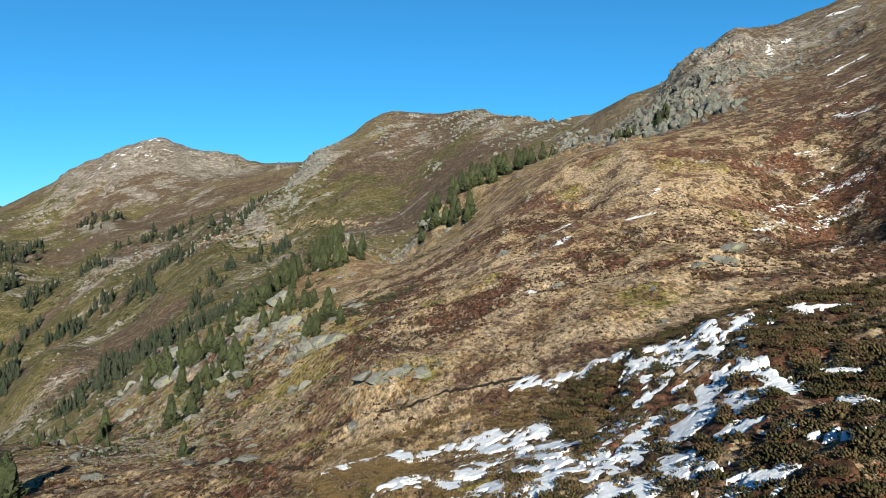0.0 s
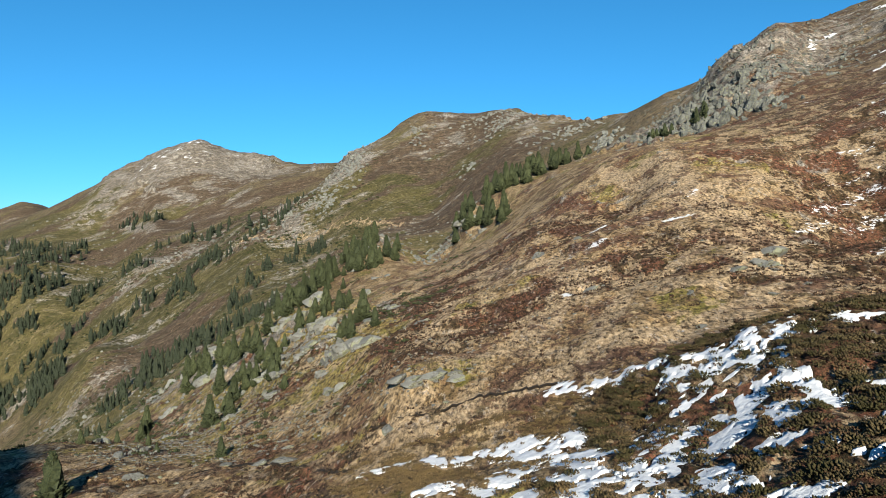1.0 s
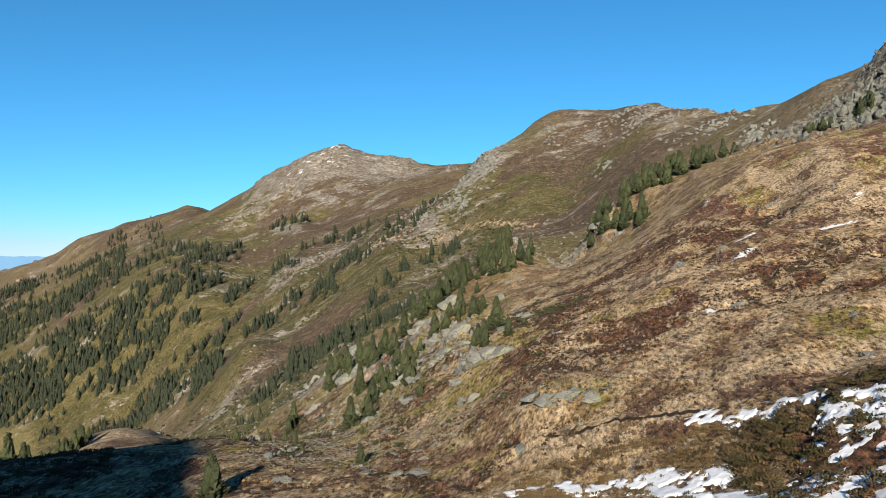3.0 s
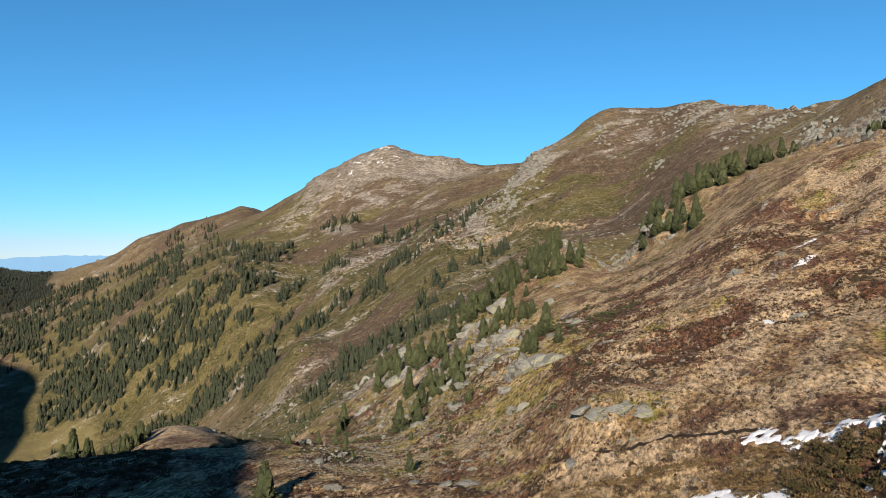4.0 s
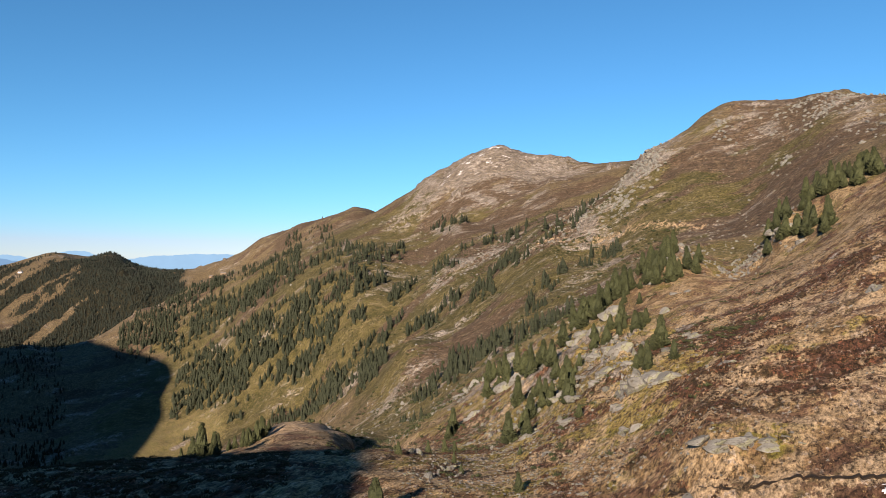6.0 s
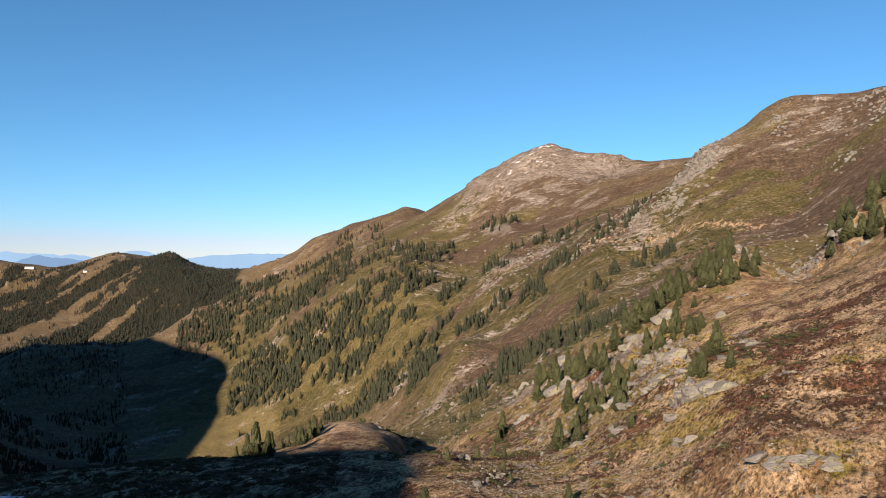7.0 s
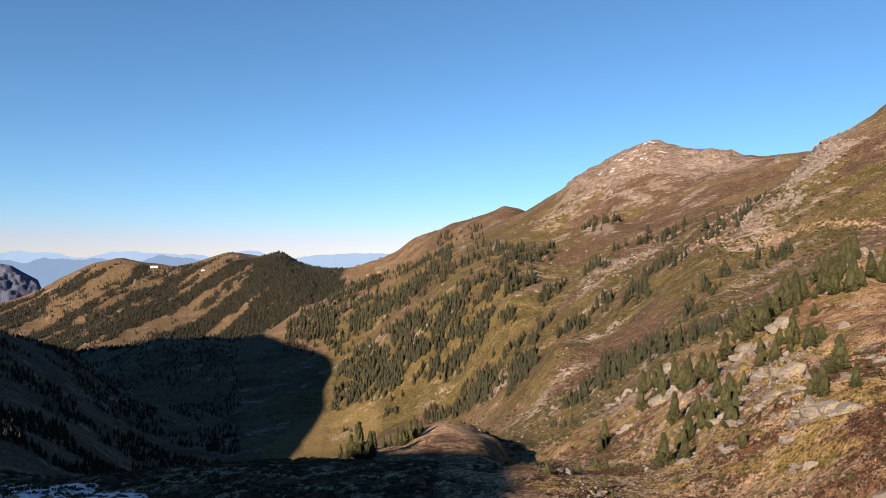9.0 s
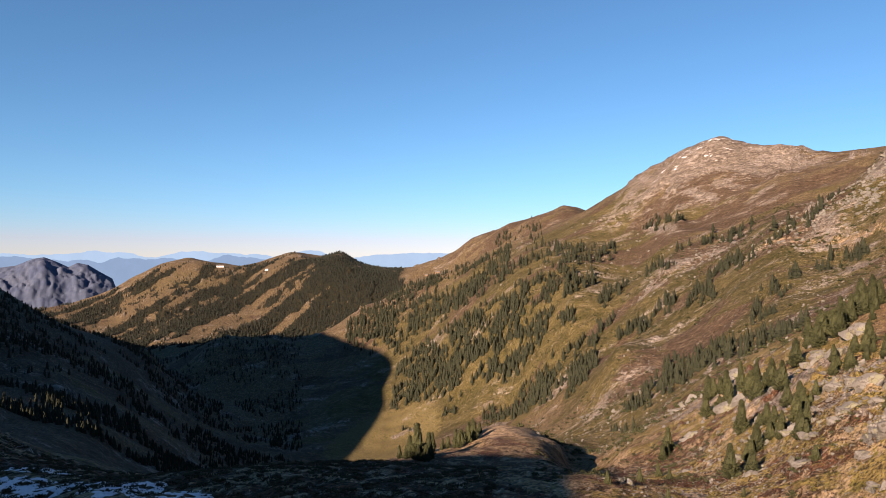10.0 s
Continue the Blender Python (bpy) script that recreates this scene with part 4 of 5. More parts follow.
# ---- far woods ----
def far_tree(rng, x, y, z, h, verts, faces, tiers):
    """A distant conifer: ragged skirts, one over another, full in the middle."""
    sides = 7 if tiers > 2 else 5
    turn = rng.random() * 6
    wide = h * rng.uniform(0.19, 0.27)
    for i in range(tiers):
        lo, hi = h * (0.03 + 0.8 * i / tiers), h * (0.03 + 0.8 * i / tiers + 1.45 / tiers)
        hi = min(hi, h)
        rad = wide * (1 - (i / tiers) ** 1.7) * (0.85 if i == 0 else 1.0) + 0.02 * h
        n = len(verts)
        verts.append((x, y, z + hi))
        for j in range(sides):
            a = turn + 2 * math.pi * j / sides + i
            k = rad * rng.uniform(0.65, 1.15)
            verts.append((x + k * math.cos(a), y + k * math.sin(a), z + lo + rng.uniform(-0.04, 0.04) * h))
        faces.extend((n, n + 1 + j, n + 1 + (j + 1) % sides) for j in range(sides))


def clumps(name, label, strips, seed):
    """Small distant clumps of trees along short strips: two ends, width, number, height."""
    rng = random.Random(seed)
    spots, tall = [], []
    for (ax, ay), (bx, by), width, count, h in strips:
        for _ in range(count):
            k = rng.random()
            spots.append((ax + k * (bx - ax) + rng.gauss(0, 0.5) * width, ay + k * (by - ay) + rng.gauss(0, 0.5) * width))
            tall.append(h * rng.uniform(0.6, 1.2))
    verts, faces = [], []
    for (x, y), z, h in zip(spots, heights(spots), tall):
        far_tree(rng, x, y, z - 0.3, h, verts, faces, 5)
    return tagged(mesh_object(name, verts, faces, SPRUCE), label, "trees", kind="stuff")


def woods(name, label, az0, az1, r0, r1, tries, tall, tiers, seed, bar, material):
    rng, gen = random.Random(seed), np.random.RandomState(seed)
    az = gen.uniform(az0, az1, tries)
    r = np.exp(gen.uniform(math.log(r0), math.log(r1), tries))
    x, y = -r * np.sin(np.radians(az)), r * np.cos(np.radians(az))
    dense = wooded(az, r)
    ok = dense + gen.uniform(-0.28, 0.28, tries) > bar
    x, y = x[ok], y[ok]
    z = heights(np.stack([x, y], -1))
    verts, faces = [], []
    for px, py, pz in zip(x, y, z):
        far_tree(rng, px, py, pz - 0.5, tall * min(1.0, math.hypot(px, py) / 950) ** 0.5 * rng.uniform(0.5, 1.2), verts, faces, tiers)
    ob = mesh_object(name, verts, faces, material)
    return tagged(ob, label, "forest", kind="stuff")


clumps("pine_clumps", "small clumps of dark pines on the upper slopes", (
    ((-150, 585), (-158, 598), 10, 7, 9), ((-164, 487), (-172, 478), 8, 9, 9), ((-297, 681), (-300, 664), 10, 9, 12), ((-245, 665), (-297, 705), 9, 12, 11), ((-170, 547), (-172, 536), 3, 3, 9),
    ((-222, 694), (-241, 685), 10, 12, 9), ((-345, 677), (-350, 660), 9, 10, 12), ((-355, 719), (-322, 679), 6, 6, 11), ((-392, 800), (-388, 810), 6, 4, 13), ((-583, 1151), (-612, 1177), 12, 9, 14),
    ((-380, 929), (-400, 927), 12, 9, 12), ((-417, 917), (-431, 920), 9, 5, 12), ((-136, 591), (-134, 593), 3, 2, 9), ((-196, 770), (-206, 760), 8, 8, 10)), 33)
STANDS = []


def stand(a, b, across, count, tall):
    """A distant strip of forest from a to b, as wide as the vector across."""
    pick = random.Random(len(STANDS) + 900)
    for _ in range(int(count * 3.2)):
        k, w = pick.random(), max(-0.75, min(0.75, pick.gauss(0, 0.3)))
        STANDS.append((a[0] + k * (b[0] - a[0]) + w * across[0], a[1] + k * (b[1] - a[1]) + w * across[1], tall * 1.4 * pick.uniform(0.5, 1.15)))


stand((-238, 450), (-208, 452), (-27, 55), 18, 6.8)
stand((-236, 479), (-165, 429), (-32, 74), 40, 7)
stand((-157, 409), (-106, 363), (-21, 63), 24, 6.6)
stand((-236, 403), (-193, 358), (-5, 8), 3, 5.5)
stand((-245, 439), (-224, 432), (-11, 20), 5, 6)
stand((-1395, 1151), (-1272, 1314), (-107, 99), 120, 9)
stand((-1324, 1324), (-1098, 1292), (-87, 94), 50, 9.5)
stand((-1091, 1263), (-1033, 1319), (-108, 131), 30, 9.5)
stand((-1513, 1374), (-1252, 1293), (-65, 63), 20, 8)
stand((-1336, 1060), (-1107, 1090), (-114, 100), 120, 13)
stand((-1406, 1124), (-1178, 1178), (-65, 58), 55, 13)
stand((-1153, 1136), (-881, 1036), (-138, 148), 75, 13)
stand((-1058, 962), (-816, 900), (-79, 79), 62, 12)
stand((-977, 896), (-797, 851), (-57, 57), 52, 12)
stand((-915, 833), (-723, 798), (-61, 60), 70, 12)
stand((-787, 840), (-620, 806), (-40, 47), 95, 12)
stand((-857, 915), (-665, 864), (-57, 66), 85, 12)
stand((-626, 814), (-506, 779), (-27, 37), 44, 11)
stand((-680, 868), (-569, 877), (-51, 71), 66, 11)
stand((-693, 790), (-577, 776), (-23, 29), 38, 11)
stand((-1030, 1135), (-756, 1016), (-95, 116), 46, 12)
stand((-793, 1047), (-641, 1058), (-108, 159), 26, 12)
stand((-617, 789), (-570, 779), (-8, 10), 7, 11)
stand((-597, 703), (-540, 702), (-27, 34), 24, 9)
stand((-551, 705), (-469, 663), (-49, 66), 34, 9)
stand((-509, 695), (-426, 645), (-35, 51), 38, 9)
stand((-416, 629), (-398, 657), (-51, 81), 36, 9)
stand((-502, 676), (-439, 632), (-12, 16), 7, 8)
stand((-441, 729), (-432, 752), (-14, 24), 8, 9)
stand((-703, 733), (-680, 740), (-9, 10), 5, 8)
stand((-766, 715), (-720, 710), (-16, 15), 3, 7)
stand((-562, 836), (-535, 883), (-26, 41), 14, 11)
stand((-1406, 1257), (-1232, 1272), (-102, 98), 26, 13)
stand((-1006, 1183), (-931, 1189), (-100, 122), 12, 13)
stand((-503, 724), (-427, 705), (-14, 21), 10, 9)
stand((-481, 795), (-489, 868), (-45, 78), 12, 10)
stand((-623, 913), (-598, 1048), (-58, 93), 20, 12)
stand((-466, 899), (-392, 820), (-39, 79), 6, 11)
stand((-392, 929), (-335, 933), (-40, 102), 12, 11)
stand((-229, 686), (-200, 747), (-15, 51), 14, 11)
stand((-170, 633), (-132, 603), (-3, 13), 9, 10)
stand((-177, 568), (-173, 577), (-4, 11), 3, 9)
stand((-293, 644), (-272, 661), (-22, 50), 12, 9)
stand((-353, 687), (-324, 685), (-15, 31), 10, 9)
stand((-392, 688), (-361, 689), (-9, 17), 11, 9)
stand((-187, 520), (-177, 553), (-15, 43), 14, 9)
stand((-296, 719), (-259, 688), (-16, 40), 9, 10)
stand((-502, 832), (-474, 862), (-36, 62), 9, 11)
stand((-597, 1150), (-499, 1087), (-41, 83), 9, 13)
stand((-1719, 2090), (-1470, 2042), (-77, 100), 26, 14)
stand((-1000, 1343), (-732, 1090), (-81, 115), 8, 13)
rng = random.Random(77)
verts, faces = [], []
gaps = fbm(np.array([q[0] for q in STANDS]) / 26.0, np.array([q[1] for q in STANDS]) / 26.0, 3, 47, 0.6)
STANDS = [q for q, k in zip(STANDS, gaps) if k > 0.385]
for (x, y, h), z in zip(STANDS, heights([q[:2] for q in STANDS])):
    far_tree(rng, x, y, z - 0.4, h, verts, faces, 5)
tagged(mesh_object("spruce_forest", verts, faces, SPRUCE), "dark green spruce and pine forest in strips up the mountainside", "forest", kind="stuff")
gen = np.random.RandomState(58)
az, r = gen.uniform(55, 86, 13000), np.exp(gen.uniform(math.log(620), math.log(2200), 13000))
x, y = -r * np.sin(np.radians(az)), r * np.cos(np.radians(az))
ok = fbm(x / 90, y / 90, 4, 53, 0.6) > 0.45
verts, faces = [], []
for px, py, pz in zip(x[ok], y[ok], heights(np.stack([x[ok], y[ok]], -1))):
    far_tree(rng, px, py, pz - 0.4, rng.uniform(4, 10), verts, faces, 3)
tagged(mesh_object("valley_forest", verts, faces, SPRUCE), "dark spruce forest on the shaded valley side", "forest", kind="stuff")
woods("distant_forest", "dark woods between tan meadows on the far hills", 46, 74, 2300, 3950, 44000, 11, 2, 32, 0.58, FAR_SPRUCE)


# ---- boulders and crags ----
STONES = []
for i in range(8):
    r_ = random.Random(400 + i)
    v, f = chiselled(r_, 3, 12, (1, r_.uniform(0.6, 0.95), r_.uniform(0.5, 0.8)))
    me = bpy.data.meshes.new("boulder")
    me.from_pydata([tuple(p) for p in v], [], f)
    me.materials.append(ROCK)
    STONES.append(me)


BLOCKS = []
for i in range(10):
    r_ = random.Random(450 + i)
    v, f = chiselled(r_, 3, 16, (1.2, r_.uniform(0.55, 0.85), r_.uniform(0.5, 0.75)))
    me = bpy.data.meshes.new("block")
    me.from_pydata([tuple(q) for q in v], [], f)
    me.materials.append(ROCK)
    BLOCKS.append(me)


def outcrop(x, y, size, flat, turn):
    """Broken slabs leaning on one another."""
    ob = tagged(new("rock_outcrop"), "pale grey broken rock outcrop between pines" if y > 150 else "pale grey cracked rock outcrop in heather", "rock", group="rock outcrops on the slope")
    ob.matrix_basis = Matrix.Translation((x, y, heights([(x, y)])[0] - (0.17 if y > 90 else 0.10) * size)) @ pose(0, 0, 0, 0, 0, turn) @ Matrix.Scale(size * 0.6, 4)
    for j in range(rng.randint(3, 6)):
        block = tagged(new("block", rng.choice(BLOCKS)))
        block.parent = ob
        k = rng.uniform(0.5, 1.0) if j else 1.15
        spread = 0.8 if j else 0.1
        block.matrix_basis = Matrix.Translation((rng.gauss(0, spread), rng.gauss(0, spread * 0.5), rng.uniform(-0.3, 0.05) * k)) @ pose(0, 0, 0, rng.uniform(-8, 30), -rng.uniform(8, 38), rng.uniform(-40, 40)) @ Matrix.Diagonal((k * 1.1, k * 0.85, k * flat * 1.55, 1))
    return ob


def boulder(x, y, size, kind=0, turn=0.0, label="grey lichen-covered boulder lying in dry grass", flat=1.0, sink=0.32, tip=12.0):
    ob = tagged(new("boulder", STONES[kind % 8]), label, "boulder", group="boulders on the slope")
    z = heights([(x, y)])[0]
    ob.matrix_basis = Matrix.Translation((x, y, z + size * (0.55 * flat - sink) * 0.5)) @ pose(0, 0, 0, 16, -10, 0) @ pose(0, 0, 0, tip, tip * 0.5, turn) @ Matrix.Diagonal((size * 0.5, size * 0.5, size * 0.5 * flat, 1))
    return ob


NEAR_STONES = (
    (-2.9, 74.9, 4.8, 0.62), (-4.9, 74, 4, 0.58), (-1.2, 75.8, 3.8, 0.6), (-21.4, 77.8, 3.8, 0.6), (36.9, 92, 3.6, 0.7), (34.6, 87.2, 3.5, 0.6),
    (-4, 74.6, 2.6, 0.5), (-20.1, 71.5, 3.2, 0.6), (-22.6, 71.2, 2.2, 0.7), (34.9, 88.5, 2.8, 0.8), (36.8, 87.5, 2.4, 0.7), (35.4, 85.5, 1.8, 0.7),
    (-26.3, 72.5, 2.2, 0.7), (15.8, 98.6, 2, 0.7), (21.7, 68.6, 1.5, 0.7), (30.7, 74.5, 1.8, 0.6), (23.9, 79.5, 1.4, 0.6), (12, 128.5, 2.6, 0.6))
NEAR_STONES += (
    (18.7, 131.5, 2.2, 0.6), (-8.6, 67, 2.2, 0.5), (-34.4, 68.5, 2.4, 0.8), (-8.3, 108.8, 2.4, 0.6), (35, 76.2, 1.2, 0.7), (-43, 81.9, 2.6, 0.7),
    (-46, 94, 2.4, 0.7), (-33.7, 102.5, 2.2, 0.6))
RIB_STONES = (
    (-18.4, 116.4, 4.6, 0.8), (-20.8, 117.8, 4.2, 0.9), (-22.3, 118.2, 3.2, 0.9), (-34.1, 135.4, 3.6, 0.9), (-33.2, 138, 3.4, 1), (-32, 147, 3.4, 1),
    (-27.5, 135.8, 3, 0.9), (-36.9, 132.3, 3, 0.8), (-45, 148, 3.6, 0.9), (-34.8, 120.1, 3, 0.7), (-45.2, 129.8, 2.6, 0.8), (-21.4, 137.8, 2.8, 0.8),
    (-16.4, 144.5, 2.6, 0.7), (-20.5, 117.5, 4.6, 0.9), (-6, 291, 4, 0.8), (-3.2, 284, 4.2, 0.8), (1.4, 281, 3.8, 0.8), (-41.6, 277, 4.6, 1.1))
RIB_STONES += (
    (-55, 210, 4.2, 1), (-64, 235, 4.6, 1), (-42, 164, 3.6, 0.8), (-19.7, 99.1, 2.2, 0.7), (-24.5, 111.9, 2.6, 0.7), (-24.8, 95.8, 1.8, 0.6),
    (-58.3, 106.4, 3, 0.7), (-41.8, 122, 2.4, 0.9))
FAR_STONES = (
    (-131, 294, 6.5, 1.2), (-135, 290, 5.5, 1.1), (-120, 283, 6, 1.1), (-102, 267, 6, 1.2), (-87, 221, 5.5, 1), (-82, 221, 4.6, 1.2),
    (-65, 234, 5.5, 1.3), (-58, 208, 5, 1.2), (-54, 208, 4.6, 1.2), (-53, 235, 5.5, 1.4), (-93, 208, 5, 1), (-43, 282, 5, 1.2),
    (-45, 264, 4.6, 1.1), (-43, 312, 5, 1), (-31, 234, 4, 1), (-33, 208, 3.6, 0.9), (61, 308, 4.5, 0.8), (67, 312, 4.5, 0.8))
FAR_STONES += (
    (3, 266, 4.6, 1), (1, 280, 5, 1.1), (-254, 443, 5, 0.9), (-295, 475, 5.5, 0.9))
rng = random.Random(19)
for patch in (NEAR_STONES, RIB_STONES, FAR_STONES):
    for x, y, size, flat in patch:
        if y > 90 or size > 3.4:
            outcrop(x, y, size * (0.98 if y > 90 else 0.75), flat * 0.85, rng.uniform(-40, 40))
        else:
            boulder(x, y, size, rng.randrange(8), rng.uniform(0, 360), flat=flat, tip=rng.uniform(-12, 12), sink=0.42 if flat > 0.5 else 0.22)


def rubble(name, label, spots, sizes, seed, level=1, squash=(1, 0.8, 0.6), rise=0.0, material=ROCK, cuts=14, deep=0.36, lean=25):
    """Many rocks as one heap."""
    rng = random.Random(seed)
    shapes = [chiselled(rng, level, cuts, squash, deep) for _ in range(12)]
    zs = heights(spots)
    verts, faces = [], []
    for (x, y), z in zip(spots, zs):
        v, f = rng.choice(shapes)
        s = rng.uniform(*sizes) * rng.uniform(0.6, 1.0)
        m = Matrix.Translation((x, y, z + rise * s)) @ pose(0, 0, 0, rng.uniform(-lean, lean), rng.uniform(-lean, lean), rng.uniform(0, 360)) @ Matrix.Diagonal((s, s, s, 1))
        n = len(verts)
        verts.extend(m @ p for p in v)
        faces.extend(tuple(i + n for i in q) for q in f)
    return tagged(mesh_object(name, verts, faces, material), label, "rocks", kind="stuff")


def strewn(gen, rows):
    """Places strewn round (bearing, distance) patches: half widths and number follow."""
    out = []
    for a, d, wa, wd, count in rows:
        az = gen.normal(a, wa * 0.6, count)
        r = d * np.exp(gen.normal(0, wd * 0.6, count))
        out.append(np.stack([-r * np.sin(np.radians(az)), r * np.cos(np.radians(az))], -1))
    return np.concatenate(out)


gen = np.random.RandomState(8)
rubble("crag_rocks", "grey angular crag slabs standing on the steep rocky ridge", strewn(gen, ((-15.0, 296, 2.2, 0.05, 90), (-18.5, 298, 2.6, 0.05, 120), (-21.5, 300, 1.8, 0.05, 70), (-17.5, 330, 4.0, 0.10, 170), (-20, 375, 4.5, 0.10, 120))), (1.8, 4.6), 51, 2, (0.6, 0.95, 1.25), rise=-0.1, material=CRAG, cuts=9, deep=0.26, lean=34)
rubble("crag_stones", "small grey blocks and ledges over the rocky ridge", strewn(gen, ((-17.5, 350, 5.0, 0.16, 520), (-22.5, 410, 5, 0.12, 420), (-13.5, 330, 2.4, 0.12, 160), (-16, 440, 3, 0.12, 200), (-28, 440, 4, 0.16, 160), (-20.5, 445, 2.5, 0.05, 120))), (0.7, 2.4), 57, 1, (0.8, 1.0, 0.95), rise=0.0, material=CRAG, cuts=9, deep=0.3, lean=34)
rubble("rock_ribs", "pale grey rock ribs between pines", strewn(gen, ((11.6, 124, 1.6, 0.06, 40), (13.5, 170, 3.0, 0.14, 110), (18.5, 225, 4, 0.10, 90), (22, 275, 3, 0.08, 60), (25.5, 325, 2.5, 0.06, 40), (8, 300, 1.6, 0.07, 70), (3, 292, 2.4, 0.07, 220), (20, 180, 6, 0.2, 130), (27, 400, 7, 0.25, 260), (29, 520, 4, 0.15, 120), (16, 420, 5, 0.18, 110), (30, 560, 5, 0.12, 90), (14, 300, 5, 0.15, 90), (5, 420, 5, 0.15, 70))), (0.4, 2.1), 52, 1, (1, 0.75, 0.85))
rubble("scree", "loose grey stones strewn over the slope", strewn(gen, ((16, 130, 6, 0.2, 300), (21, 160, 6, 0.2, 280), (24, 110, 5, 0.15, 120), (28, 220, 4, 0.2, 120), (-8, 120, 10, 0.25, 120), (6, 80, 6, 0.12, 120), (13, 90, 4, 0.1, 120), (10, 150, 9, 0.3, 520), (24, 190, 6, 0.25, 420), (22, 130, 6, 0.25, 680), (0, 170, 12, 0.35, 360), (27, 95, 4, 0.15, 320), (18, 90, 6, 0.12, 280))), (0.15, 0.55), 53, 1, (1, 0.8, 0.6))
rubble("slope_stones", "pale stones strewn over the open mountainside", strewn(gen, ((12, 480, 5, 0.2, 160), (17, 600, 6, 0.2, 220), (6, 560, 5, 0.15, 110), (26, 800, 7, 0.2, 160), (2, 700, 6, 0.2, 110))), (0.6, 2.3), 56, 1, (1, 0.8, 0.6))
rubble("high_rocks", "grey rocks and ledges on the upper slopes", strewn(gen, ((10.2, 828, 1.0, 0.05, 130), (12.2, 757, 0.7, 0.05, 80), (4.9, 861, 0.6, 0.04, 50), (-2.1, 812, 1.4, 0.05, 90), (0.7, 698, 0.8, 0.03, 30), (15.3, 784, 0.9, 0.05, 60), (-1.1, 871, 3.0, 0.03, 90), (-7.1, 650, 3.0, 0.08, 110), (-10.3, 467, 1.2, 0.06, 70), (37.4, 1600, 1.2, 0.03, 50), (10.5, 850, 1.6, 0.08, 120), (13, 780, 2, 0.07, 100), (17, 740, 2.5, 0.09, 90), (24, 900, 5, 0.12, 160), (-4, 800, 6, 0.10, 90), (31, 1200, 6, 0.2, 110), (37, 1900, 2, 0.05, 60))), (1.5, 5.0), 54, 1, (1, 0.8, 0.7))


# ---- dwarf shrubs, heather and grass tufts ----
def tuft_cluster(rng, count, spread, dome, size):
    v, f = [], []
    for i in range(count):
        a, k = i * 2.39996 + rng.uniform(-0.3, 0.3), 0.9 * math.sqrt((i + 0.5) / count)
        tuft_at(v, f, rng, (spread * k * math.cos(a), spread * k * math.sin(a), dome * math.sqrt(1 - k * k) + rng.uniform(-0.06, 0.06)), (k * math.cos(a), k * math.sin(a), 0.8), rng.uniform(*size))
    return np.array([tuple(p) for p in v]), np.array(f)


def scatter(name, label, category, shapes, spots, sizes, material, seed):
    """Thousands of small plants as one mesh of triangles."""
    gen = np.random.RandomState(seed)
    z = heights(spots)
    kind = gen.randint(0, len(shapes), len(spots))
    vs, fs, n = [], [], 0
    for k, (v, f) in enumerate(shapes):
        at = np.nonzero(kind == k)[0]
        s, a = gen.uniform(*sizes, len(at)), gen.uniform(0, 6.283, len(at))
        up = s * gen.uniform(0.6, 1.05, len(at))
        c, d = np.cos(a) * s, np.sin(a) * s
        x = spots[at, 0, None] + c[:, None] * v[None, :, 0] - d[:, None] * v[None, :, 1]
        y = spots[at, 1, None] + d[:, None] * v[None, :, 0] + c[:, None] * v[None, :, 1]
        h = z[at, None] + up[:, None] * v[None, :, 2] - 0.04
        vs.append(np.stack([x, y, h], -1).reshape(-1, 3))
        fs.append((f[None] + n + (np.arange(len(at)) * len(v))[:, None, None]).reshape(-1, 3))
        n += len(at) * len(v)
    co, tri = np.concatenate(vs), np.concatenate(fs)
    me = bpy.data.meshes.new(name)
    me.vertices.add(len(co))
    me.vertices.foreach_set("co", co.ravel().astype(np.float32))
    me.loops.add(tri.size)
    me.loops.foreach_set("vertex_index", tri.ravel().astype(np.int32))
    me.polygons.add(len(tri))
    me.polygons.foreach_set("loop_start", np.arange(0, tri.size, 3, dtype=np.int32))
    me.update(calc_edges=True)
    me.materials.append(material)
    return tagged(new(name, me), label, category, kind="stuff")


def sown(gen, az0, az1, r0, r1, count):
    az = gen.uniform(az0, az1, count)
    r = np.sqrt(gen.uniform(r0 * r0, r1 * r1, count))
    return np.stack([-r * np.sin(np.radians(az)), r * np.cos(np.radians(az))], -1)


def cover_at(spots):
    return relief(np.degrees(np.arctan2(-spots[:, 0], spots[:, 1])), np.hypot(spots[:, 0], spots[:, 1]))[3]


def bare(spots, bar):
    return np.maximum.reduce([lane(spots[:, 0], spots[:, 1], ln, w * 2.6) for ln, w in NEAR_SNOW]) < bar


gen, rng_s = np.random.RandomState(12), random.Random(61)
p = sown(gen, -44, 0, 24, 66, 9000)
p = p[fbm(p[:, 0] / 1.8, p[:, 1] / 1.8, 3, 33) > 0.42]
p = p[(cover_at(p) > 0.42) & (bare(p, 0.3) | (gen.uniform(0, 1, len(p)) < 0.22))]
scatter("dwarf_shrubs", "olive and brown dwarf shrub hummocks standing out of the snow", "shrub", [tuft_cluster(rng_s, 26, 0.95, 0.55, (0.16, 0.34)) for _ in range(6)], p, (0.2, 0.72), SHRUB, 62)
p = sown(gen, -14, 12, 34, 62, 3200)
p = p[(fbm(p[:, 0] / 2.2, p[:, 1] / 2.2, 3, 37) > 0.46) & (bare(p, 0.3) | (gen.uniform(0, 1, len(p)) < 0.15))]
